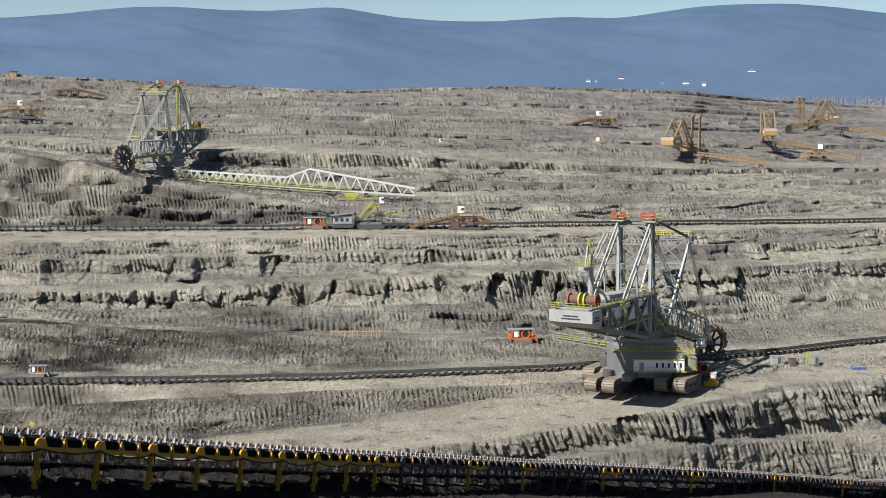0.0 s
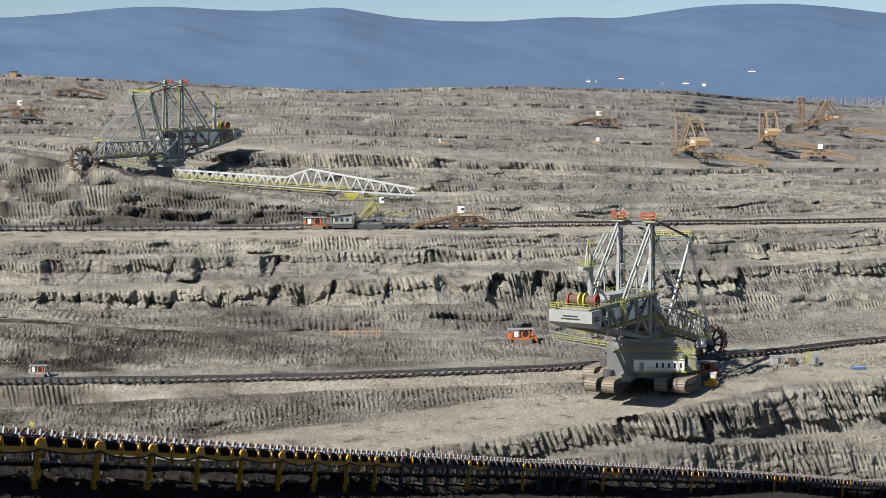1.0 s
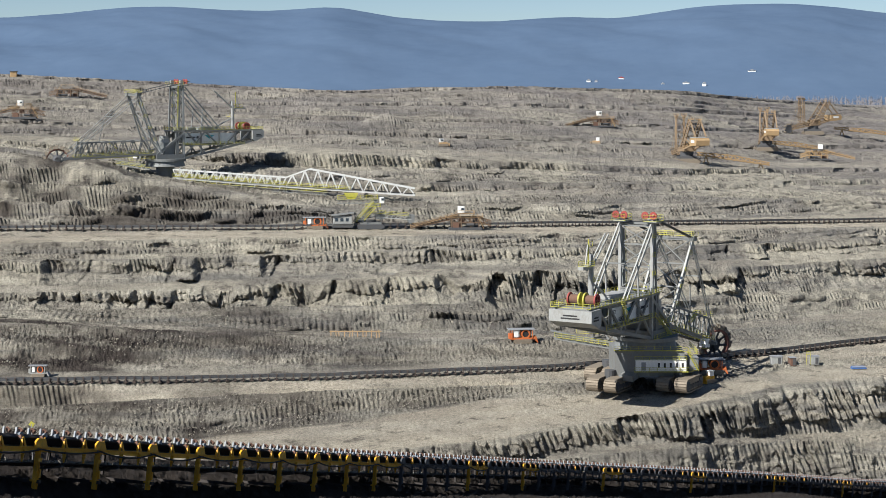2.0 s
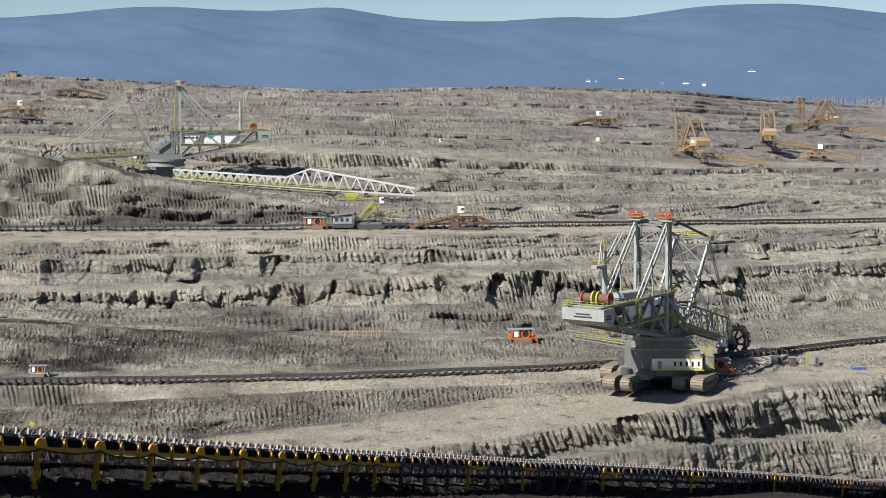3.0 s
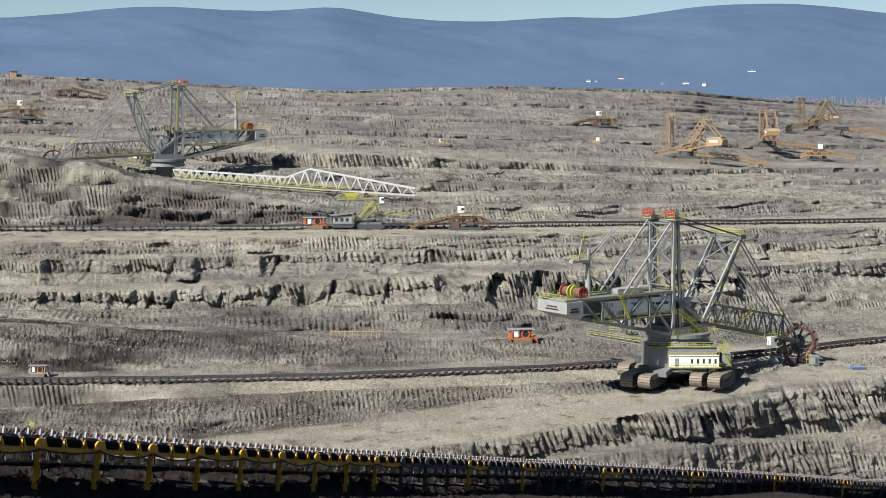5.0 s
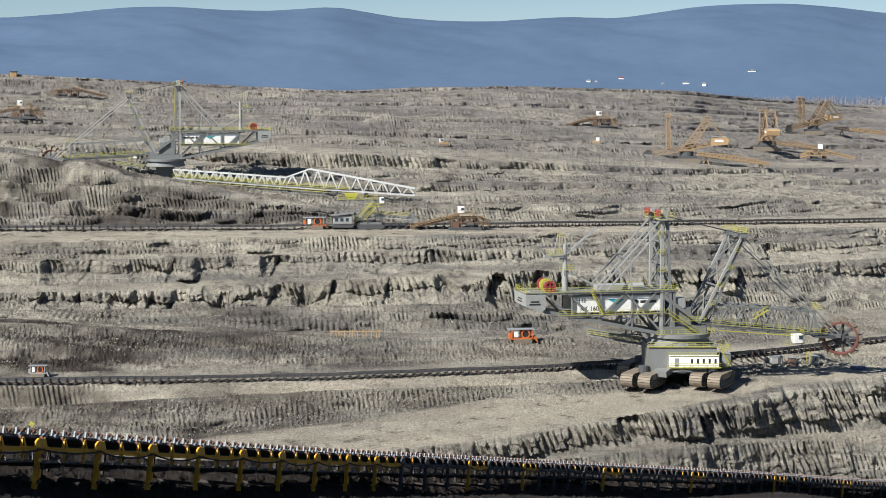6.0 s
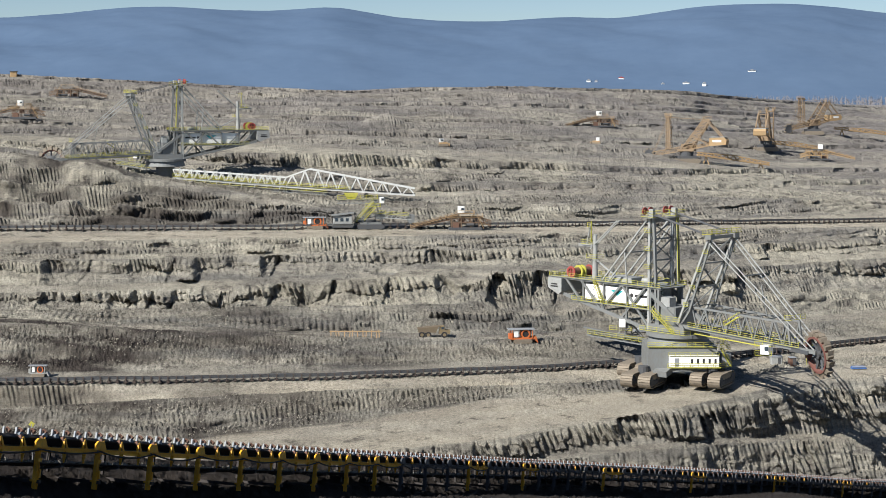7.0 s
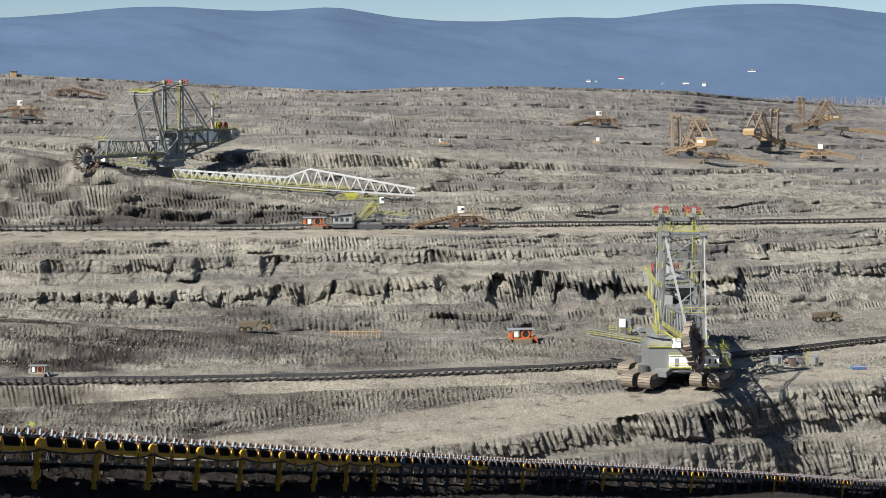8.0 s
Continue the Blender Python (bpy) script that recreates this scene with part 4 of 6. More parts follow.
def key_excavator(ex, rows):
    """rows: seconds, x, y, z of the foot, slew and luff in degrees."""
    foot, slew, luff, ropes = [], [], [], []
    for t, x, y, z, turn, up in rows:
        foot.append((t, pose(x, y, z)))
        s = pose(0, 0, 0, 0, 0, turn)
        slew.append((t, s))
        lb = Matrix.Translation(HINGE) @ pose(0, 0, 0, 0, -up, 0)
        luff.append((t, s @ lb))
        head = lb @ A_HEAD
        d = head - (MAST_HEAD + Vector((0, 0, 1.2)))
        ropes.append((t, s @ Matrix.Translation(head) @ pose(0, 0, 0, 0, -math.degrees(math.atan2(d.z, d.x)), 0)))
    walk(ex["root"], foot)
    walk(ex["top"], slew)
    walk(ex["boom"], luff)
    walk(ex["rope"], ropes)


EX_A = excavator("bucket_wheel_excavator", pose(63, 455, 0), "huge grey and yellow bucket-wheel excavator crawling on the bench", 62, True)
EX_B = excavator("bucket_wheel_excavator", pose(-111.5, 664, 43.2), "grey latticed bucket-wheel excavator half hidden behind a spoil ridge", 100, False, 0.925)


# ---- belt conveyors ----
class Line3:
    """A smooth line in space, by its length."""

    def __init__(self, pts):
        p = np.array(pts, float)
        u = np.concatenate([[0], np.cumsum(np.linalg.norm(np.diff(p, axis=0), axis=1))])
        s = np.arange(0, u[-1], 0.5)
        q = np.stack([np.interp(s, u, p[:, k]) for k in range(3)], -1)
        ker = np.hanning(41) / np.hanning(41).sum()
        pad = np.pad(q, ((20, 20), (0, 0)), "reflect", reflect_type="odd")
        self.q = np.stack([np.convolve(pad[:, k], ker, "valid") for k in range(3)], -1)
        self.length = 0.5 * (len(self.q) - 1)

    def at(self, s):
        i = min(max(s / 0.5, 0), len(self.q) - 1.001)
        k, f = int(i), i - int(i)
        return Vector(self.q[k] * (1 - f) + self.q[k + 1] * f)

    def stance(self, s, tilt=True):
        d = self.at(s + 0.5) - self.at(s - 0.5)
        if not tilt:
            d.z = 0
        x = d.normalized()
        y = Vector((0, 0, 1)).cross(x).normalized()
        z = x.cross(y)
        return Matrix.Translation(self.at(s)) @ Matrix((x, y, z)).transposed().to_4x4()


def swept(geo, line, s0, s1, step, outline):
    """Sweeps an outline in y, z along the line."""
    n = len(outline)
    k = max(1, int((s1 - s0) / step))
    rings = []
    for i in range(k + 1):
        m = line.stance(s0 + (s1 - s0) * i / k)
        rings += [m @ Vector((0, y, z)) for y, z in outline]
    fs = [(i * n + a, i * n + (a + 1) % n, (i + 1) * n + (a + 1) % n, (i + 1) * n + a) for i in range(k) for a in range(n)]
    fs += [tuple(range(n - 1, -1, -1)), tuple(range(k * n, k * n + n))]
    return geo.add(rings, fs)


BLUEGREY = paint("blue_grey_paint", (0.16, 0.20, 0.24), 0.5, amount=0.5, scale=2.0)


def coal_conveyor():
    """The great belt in the foreground, ramping down into the pit."""
    line = Line3([(-34.5, 71, 65.2), (-25.2, 94, 59.8), (-11.5, 128.5, 51.2), (14.8, 200, 33.9), (50.7, 262, 18.2), (85.8, 320, 3.0), (108, 356, -5.5)])
    root = thing("belt_conveyor", pose(0, 0, 0), "long black coal belt conveyor on yellow and grey steel trestles", "conveyor")
    g = Geo()
    swept(g, line, 0, line.length - 1, 2.0, [(-1.62, 2.52), (-0.9, 2.08), (0.9, 2.08), (1.58, 2.56), (1.58, 2.5), (0.9, 2.02), (-0.9, 2.02), (-1.62, 2.46)])
    part("carrying_belt", g, RUBBER, root, "black troughed rubber belt")
    g = Geo()
    swept(g, line, 0, line.length - 1, 2.0, [(-1.3, 1.05), (0, 0.80), (1.3, 1.05), (1.3, 1.0), (0, 0.75), (-1.3, 1.0)])
    part("return_belt", g, RUBBER, root, "black return belt with spilt stones")
    span = 6.2
    n = int(line.length / span) - 1
    yellow_to, near = 13, -1.75
    post = {}
    for key, mat in (("y", YELLOW), ("g", SHADE_STEEL)):
        a = Geo().box((0, near, 0.7), (0.26, 0.05, 2.3)).box((-0.13, near - 0.04, 0.7), (0.03, 0.3, 2.3)).box((0.13, near, 0.7), (0.03, 0.24, 2.3)).box((0, near, 0.05), (0.5, 0.4, 0.12)).box((0.22, near - 0.06, 0.45), (0.14, 0.2, 0.5)).box((0.02, near - 0.17, 1.25), (0.36, 0.06, 0.2))
        b = Geo().prism([(-0.5, 1.95), (0.5, 1.95), (0.46, 2.28), (0.22, 2.48), (-0.24, 2.48), (-0.5, 2.25)], near - 0.16, near - 0.02)
        c = Geo().box((span / 2, near, 1.82), (span - 0.3, 0.06, 0.28)).box((span / 2, near - 0.07, 1.95), (span - 0.3, 0.14, 0.05))
        d = Geo().prism([(-0.16, 1.95), (0.06, 1.95), (0.0, 2.46), (-0.1, 2.5)], near + 0.0, near + 0.04).prism([(0.14, 1.95), (0.32, 1.95), (-0.02, 2.54), (-0.12, 2.5)], near - 0.09, near - 0.03).add([(-0.22, near - 0.13, 1.95), (-0.22, near + 0.05, 1.95), (-0.14, near + 0.02, 2.5), (-0.14, near - 0.09, 2.5), (-0.17, near - 0.13, 1.95), (-0.17, near + 0.05, 1.95), (-0.1, near + 0.02, 2.5), (-0.1, near - 0.09, 2.5)], [(3, 2, 1, 0), (4, 5, 6, 7), (0, 1, 5, 4), (1, 2, 6, 5), (2, 3, 7, 6), (3, 0, 4, 7)])
        e = Geo().add([(0, near - 0.2, 1.8), (0, near + 0.1, 1.8), (0, near, 1.1), (0, near - 0.08, 1.1), (0.05, near - 0.2, 1.8), (0.05, near + 0.1, 1.8), (0.05, near, 1.1), (0.05, near - 0.08, 1.1)], [(0, 1, 2, 3), (7, 6, 5, 4), (0, 4, 5, 1), (1, 5, 6, 2), (2, 6, 7, 3), (3, 7, 4, 0)]).box((0, near, 1.78), (0.1, 0.14, 0.2))
        post[key] = [part(nm, x, mat, root) for nm, x in (("post", a), ("node_plate", b), ("side_beam", c), ("idler_bracket", d), ("hanger", e))]
    roller = part("wing_roller", Geo().tube((-0.08, near - 0.02, 2.53), (-0.08, near + 0.2, 2.42), 0.16, 10), RUST, root, "rusty brown wing roller")
    hb = Geo().prism([(-0.11, 2.2), (0.11, 2.2), (0.045, 2.95), (-0.045, 2.95)], 1.62, 1.74)
    fbr = part("idler_bracket", hb, GALV, root, "galvanised idler bracket")
    frl = part("wing_roller", Geo().tube((0.3, 1.72, 2.86), (0.3, 1.45, 2.70), 0.13, 8), RUST, root, "dull red wing roller")
    motor = part("bearing_box", Geo().box((0.2, 1.58, 2.42), (0.4, 0.2, 0.3)).tube((0.2, 1.42, 2.5), (0.2, 1.7, 2.5), 0.2, 10), BLUEGREY, root)
    fpost = part("post", Geo().beam((0, 1.75, -0.5), (0, 1.75, 1.9), 0.2), COAL, root)
    fbeam = part("side_beam", Geo().box((span / 2, 1.75, 1.84), (span, 0.16, 0.30)).box((span / 2, 1.6, 2.2), (span * 0.96, 0.06, 0.34)), BLUEGREY, root)
    rret = part("return_roller", Geo().tube((0, -1.4, 0.92), (0, 0, 0.68), 0.11, 8).tube((0, 0, 0.68), (0, 1.4, 0.92), 0.11, 8).beam((0, 0, 0.7), (0, 0, 0.2), 0.1).beam((0, -1.7, 1.5), (0, -1.4, 0.92), 0.08), SHADE_STEEL, root)
    foot = part("foot_beam", Geo().beam((0, -2.1, 0.0), (0, 1.7, 0.0), 0.24, 0.2), COAL, root)
    proto = [*post["y"], *post["g"], roller, fbr, frl, motor, fpost, fbeam, rret, foot]
    place = lambda o, m: part(o.name.split(".")[0], o.data, None, root, o.get("label", ""), m)
    far_left = Geo()
    for k in range(n):
        s = 0.8 + span * k
        m = line.stance(s)
        key = "y" if k < yellow_to or k in (16, 19, 24, 29, 35, 41) else "g"
        a, b, c, d, e = post[key]
        for o in (a, b, c, fpost, fbeam, foot):
            place(o, m)
        for j in range(3):
            mj = line.stance(s + 0.5 + 2.07 * j)
            mm = mj
            place(post["y" if (key == "y" or (k * 3 + j) % 9 == 4) else "g"][3], mm), place(roller, mm)
            if j:
                place(e, mj)
        place(rret, line.stance(s + span / 2))
        for j in range(5):
            mj = line.stance(s + 1.24 * j)
            if k < 50:
                place(fbr, mj)
            else:
                base = len(far_left.v)
                far_left.add([mj @ Vector(v.co) for v in hb_me(fbr)], [tuple(p.vertices) for p in fbr.data.polygons])
            if k < 50:
                place(frl, mj)
            if j % 2 == 0:
                place(motor, mj)
    tagged(part("idler_bracket", far_left, GALV, root), kind="stuff")
    for o in proto:
        bpy.data.objects.remove(o)
    # draped cable on the near side
    cable = Geo()
    last = None
    for i in range(int(n * 12)):
        s = 0.8 + span * i / 12
        u = (i % 12) / 12
        sag = 0.34 * (1 - (2 * u - 1) ** 2) * (0.4 + 0.6 * abs(math.sin(int(i / 12) * 2.3)))
        p = line.stance(s) @ Vector((0, near - 0.24, 1.86 - sag))
        if last is not None:
            cable.tube(last, p, 0.055, 5)
        last = p
    part("cable", cable, RUBBER, root, "black sagging power cable")
    # spilt stones riding on the return belt and clods on the bed
    rng = random.Random(4)
    st = Geo()
    for i in range(1600):
        s, y = rng.uniform(10, line.length * 0.6), rng.uniform(-0.9, 0.9)
        p = line.stance(s) @ Vector((0, y, 0.86 + 0.22 * abs(y)))
        r = rng.uniform(0.05, 0.15)
        st.box(p, (r * 2, r * 1.6, r * 1.5), Euler((rng.random() * 3, rng.random() * 3, rng.random() * 3)).to_matrix())
    tagged(part("spilt_stone", st, PALE_ROCK, root), kind="stuff")
    return line


def hb_me(ob):
    return ob.data.vertices


m_, nt_, b_ = nodes_of("pale_broken_rock")
_f = noise_tex(nt_, 2.0, 4, 0.7)
nt_.links.new(ramp(nt_, _f, [(0.3, (0.22, 0.205, 0.18)), (0.7, (0.40, 0.375, 0.33))]), b_.inputs["Base Color"])
b_.inputs["Roughness"].default_value = 0.95
PALE_ROCK = m_
m_, nt_, b_ = nodes_of("coal_clods")
_f = noise_tex(nt_, 1.5, 5, 0.7)
nt_.links.new(ramp(nt_, _f, [(0.3, (0.018, 0.015, 0.014)), (0.75, (0.06, 0.05, 0.045))]), b_.inputs["Base Color"])
b_.inputs["Roughness"].default_value = 0.85
COAL = m_

CONVEYOR_LINE = coal_conveyor()


DARK_RUST = paint("dark_rusty_steel", (0.07, 0.052, 0.045), 0.8, amount=0.4, scale=1.5)


def bench_conveyor(label, pts, step=5.0):
    """A bench conveyor far off: trough, belt, side frames and a trestle every few metres."""
    line = Line3(pts)
    root = thing("belt_conveyor", pose(0, 0, 0), label, "conveyor")
    g = Geo()
    swept(g, line, 0, line.length - 1, 3.0, [(-0.7, 1.35), (-0.4, 1.1), (0.4, 1.1), (0.7, 1.35), (0.7, 1.27), (0.4, 1.02), (-0.4, 1.02), (-0.7, 1.27)])
    part("carrying_belt", g, RUBBER, root)
    for y in (-0.8, 0.8):
        g = Geo()
        swept(g, line, 0, line.length - 1, 4.0, [(y - 0.1, 0.75), (y - 0.1, 1.45), (y + 0.1, 1.45), (y + 0.1, 0.75)])
        part("side_frame", g, SHADE_STEEL, root)
    t = part("trestle", Geo().beam((0, -1.1, -0.8), (0, -1.1, 1.3), 0.25).beam((0, 1.1, -0.8), (0, 1.1, 1.3), 0.25).beam((0, -1.3, 0.9), (0, 1.3, 0.9), 0.25).box((0, 0, 0.05), (1.1, 2.7, 0.2)).prism([(-0.3, 1.4), (0.3, 1.4), (0.2, 1.7), (-0.2, 1.7)], -1.2, -1.05), DARK_RUST, root)
    k, s = 0, 1.0
    while s < line.length - 2:
        part("trestle", t.data, None, root, "", line.stance(s))
        s += step
    bpy.data.objects.remove(t)


def on_ground(pts, lift=0.15):
    return [(x, y, ground_at(x, y) + lift) for x, y in pts]


def along(edge_index, shift, t0, t1, n=14):
    ts = np.linspace(t0, t1, n)
    ds = np.interp(ts, BEARINGS, EDGES[edge_index][2]) + shift
    return [(float(t * d), float(d)) for t, d in zip(ts, ds)]


bench_conveyor("long dark bench conveyor on rusty trestles along the lower bench", on_ground(along(13, 1.5, -0.31, 0.31, 40), 0.4), 2.3)
bench_conveyor("long dark bench conveyor running along the upper bench", on_ground(along(22, 1.5, -0.31, 0.31, 40), 0.4), 2.9)


# ---- vehicles and small machines ----
def put(x, y, yaw=0.0, lift=0.0):
    return pose(x, y, ground_at(x, y) + lift, 0, 0, yaw)


def wheel_parts(root, spots, r=0.5, w=0.3, hub=None):
    for x, y in spots:
        t = part("wheel", Geo().ring((x, y, r), (0, 1, 0), r * 0.55, r, w, 18), RUBBER, root)
        part("rim", Geo().tube((x, y - w * 0.42, r), (x, y + w * 0.42, r), r * 0.56, 12), hub or GALV, t)


def tanker():
    """Rigid water tanker lorry, seen from behind; x is forward, the tail at x = 0."""
    root = thing("tanker_truck", pose(0, 0, 74.1), "white water tanker lorry with red reflector strips driving past", "truck")
    ALU = paint("brushed_tank_metal", (0.13, 0.135, 0.13), 0.35, 0.5, amount=0.5, scale=0.8)
    CREAM = paint("cream_tail_paint", (0.34, 0.335, 0.31), 0.5, amount=0.35, scale=1.1)
    n = 18
    # tank cross-section: bowed top, round shoulders, straight flanks
    sec = []
    for k in range(n + 1):
        a = math.pi * k / n
        c, s = math.cos(a), math.sin(a)
        sec.append((1.22 * math.copysign(abs(c) ** 0.45, c), 2.55 + 1.03 * abs(s) ** 0.62))
    sec += [(-1.2, 1.9), (-0.95, 1.35), (0.95, 1.35), (1.2, 1.9)]
    g = Geo()
    xs = [0.0, 0.06, 6.2, 6.3]
    sc = [0.97, 1.0, 1.0, 0.96]
    pts = [(x, y * f, 2.4 + (z - 2.4) * f) for x, f in zip(xs, sc) for y, z in sec]
    m = len(sec)
    fs = [(i * m + k, i * m + (k + 1) % m, (i + 1) * m + (k + 1) % m, (i + 1) * m + k) for i in range(3) for k in range(m)]
    fs += [tuple(range(m - 1, -1, -1)), tuple(range(3 * m, 4 * m))]
    body = part("tank", g.add(pts, fs), ALU, root, "brushed metal tank with rust runs")
    tail = Geo()
    pts = [(-0.05, y * 0.99, 2.4 + (z - 2.4) * 0.99) for y, z in sec] + [(0.02, y, z) for y, z in sec]
    tail.add(pts, [(k, (k + 1) % m, (k + 1) % m + m, k + m) for k in range(m)] + [tuple(range(m - 1, -1, -1))])
    part("tail_panel", tail, CREAM, body, "cream-white tail panel streaked with dirt")
    part("seam", Geo().box((-0.062, 0, 2.78), (0.02, 1.9, 0.025)), INK, body)
    # reflector strips round the tail's edge
    for k in range(1, n):
        a = math.pi * k / n
        if k % 2 == 0 or 4 <= k <= 14:
            c, s = math.cos(a), math.sin(a)
            if k % 2 == 0 or k in (5, 13):
                y, z = 1.12 * math.copysign(abs(c) ** 0.45, c), 2.55 + 0.92 * abs(s) ** 0.62
                c2, s2 = math.cos(a + 0.02), math.sin(a + 0.02)
                y2, z2 = 1.12 * math.copysign(abs(c2) ** 0.45, c2), 2.55 + 0.92 * abs(s2) ** 0.62
                ang = math.atan2(z2 - z, y2 - y)
                part("reflector", Geo().box((-0.066, y, z), (0.02, 0.155, 0.05), Matrix.Rotation(ang, 3, "X")), RED, body, "red reflector strip")
    for s in (-1, 1):
        for z in (2.15, 2.4):
            part("reflector", Geo().box((-0.066, s * 1.13, z), (0.02, 0.05, 0.155)), RED, body, "red reflector strip")
        lamp = part("lamp_bracket", Geo().box((-0.1, s * 0.97, 2.85), (0.14, 0.16, 0.14)).tube((-0.16, s * 0.97, 2.85), (-0.16, s * 0.97, 3.07), 0.07, 12).tube((-0.1, s * 1.02, 2.7), (-0.24, s * 1.02, 2.7), 0.075, 10), INK, body)
        part("beacon", Geo().tube((-0.16, s * 0.97, 3.07), (-0.16, s * 0.97, 3.17), 0.095, 14, 0.08), ORANGE, body, "orange rotating beacon")
    lad = Geo()
    for y in (-0.34, -0.72):
        lad.tube((-0.22, y, 0.9), (-0.22, y, 3.55), 0.025, 8).tube((-0.22, y, 3.55), (0.05, y, 3.72), 0.025, 8)
    for k in range(9):
        lad.tube((-0.22, -0.34, 1.0 + 0.31 * k), (-0.22, -0.72, 1.0 + 0.31 * k), 0.022, 8)
    part("ladder", lad, GALV, body, "grey tubular ladder")
    hatch = part("manhole", Geo().tube((0.7, 0.0, 3.45), (0.7, 0.0, 3.66), 0.4, 20).tube((0.7, 0.0, 3.66), (0.7, 0.0, 3.70), 0.46, 20), GALV, body)
    part("clamp", Geo().tube((0.25, 0.05, 3.62), (0.25, 0.05, 3.8), 0.04, 8).beam((0.15, -0.05, 3.76), (0.35, 0.15, 3.76), 0.05), GALV, hatch)
    deck = Geo().box((3.4, -0.75, 3.66), (4.6, 0.06, 0.5)).box((3.4, -0.1, 3.6), (4.6, 1.3, 0.06))
    for k in range(8):
        deck.beam((1.2 + 0.62 * k, -0.76, 3.4), (1.2 + 0.62 * k, -0.76, 3.98), 0.06)
    deck.beam((1.2, -0.76, 3.98), (5.6, -0.76, 3.98), 0.07).beam((1.2, 0.55, 3.95), (5.6, 0.55, 3.95), 0.05)
    deck.tube((1.0, -0.6, 3.85), (1.4, -0.6, 4.0), 0.035, 8)
    part("roof_walkway", deck, INK, body, "black grated roof walkway")
    part("water_monitor", Geo().tube((3.6, -0.5, 3.95), (4.2, -0.65, 4.1), 0.07, 10).tube((3.5, -0.45, 3.6), (3.5, -0.45, 4.0), 0.09, 10), RED, body, "red water monitor")
    st = part("sticker", Geo().box((-0.066, 0.18, 2.62), (0.015, 0.33, 0.2)), WHITE, body, "small white sticker")
    part("sticker_bar", Geo().box((-0.078, 0.18, 2.68), (0.012, 0.22, 0.06)), ORANGE, st)
    ch = part("chassis", Geo().box((4.0, 0, 1.05), (8.2, 0.9, 0.35)).box((0.0, 0, 0.75), (0.15, 2.2, 0.25)), INK, root)
    cab = part("cab", Geo().prism([(6.6, 0.8), (8.6, 0.8), (8.6, 1.9), (8.35, 3.1), (6.6, 3.1)], -1.2, 1.2), WHITE, root, "white lorry cab")
    part("windscreen", Geo().box((8.5, 0, 2.4), (0.12, 2.1, 0.9), Matrix.Rotation(radians(-12), 3, "Y")), GLASS_DARK, cab)
    wheel_parts(root, [(x, y) for x in (1.2, 2.5, 7.2) for y in (-1.0, 1.0)])
    return root


def van():
    root = thing("delivery_van", pose(0, 0, 74.1), "tall white delivery van driving along the rim track", "van")
    side = [(-3.0, 0.5), (3.0, 0.5), (3.0, 1.15), (2.6, 1.35), (2.2, 1.9), (1.9, 2.25), (1.55, 2.47), (1.1, 2.62), (0.4, 2.72), (-0.6, 2.77), (-2.6, 2.79), (-2.88, 2.72), (-2.98, 2.55)]
    g = Geo()
    m = len(side)
    rows = []
    for y, f in ((-1.0, 0.90), (-0.97, 0.945), (-0.88, 0.978), (-0.6, 0.995), (0.0, 1.008), (0.6, 0.995), (0.88, 0.978), (0.97, 0.945), (1.0, 0.90)):
        rows += [(x, y, z if z < 1.3 else 1.3 + (z - 1.3) * f) for x, z in side]
    fs = [(i * m + k, (i + 1) * m + k, (i + 1) * m + (k + 1) % m, i * m + (k + 1) % m) for i in range(8) for k in range(m)]
    fs += [tuple(range(m)), tuple(range(9 * m - 1, 8 * m - 1, -1))]
    body = part("body", g.add(rows, fs), paint("van_white_enamel", (0.58, 0.61, 0.64), 0.3, amount=0.08), root, "white enamelled van body")
    part("roof_seam", Geo().box((-0.9, 0.0, 2.765), (0.05, 1.7, 0.03)), GALV, body)
    part("windscreen", Geo().box((2.22, 0, 1.8), (0.1, 1.7, 0.95), Matrix.Rotation(radians(-35), 3, "Y")), GLASS_DARK, body)
    wheel_parts(root, [(-1.9, -0.9), (-1.9, 0.9), (1.9, -0.9), (1.9, 0.9)], 0.36, 0.24)
    return root


DUSTY = paint("dusty_brown_paint", (0.17, 0.125, 0.06), 0.7, amount=0.6)
STATION = paint("brown_station_steel", (0.15, 0.095, 0.06), 0.75, amount=0.5)


def dumper():
    root = thing("dump_truck", pose(0, 0, 0), "dusty brown articulated dump truck on the haul berm", "dump truck", "dump trucks on the haul road")
    part("skip", Geo().prism([(-4.6, 1.6), (0.8, 1.6), (1.4, 3.2), (2.0, 3.5), (2.0, 3.7), (0.6, 3.5), (-5.0, 3.0)], -1.5, 1.5), paint("dusty_ochre_skip", (0.12, 0.09, 0.055), 0.7, amount=0.6), root)
    cab = part("cab", Geo().prism([(1.6, 1.2), (5.2, 1.2), (5.2, 2.3), (3.6, 2.4), (3.4, 3.6), (2.2, 3.6)], -1.3, 1.3), DUSTY, root)
    part("window", Geo().box((2.9, -1.32, 3.0), (0.9, 0.05, 0.7)), GLASS_DARK, cab)
    wheel_parts(root, [(x, y) for x in (-3.6, -1.6, 3.4) for y in (-1.3, 1.3)], 0.95, 0.7, DUSTY)
    return root


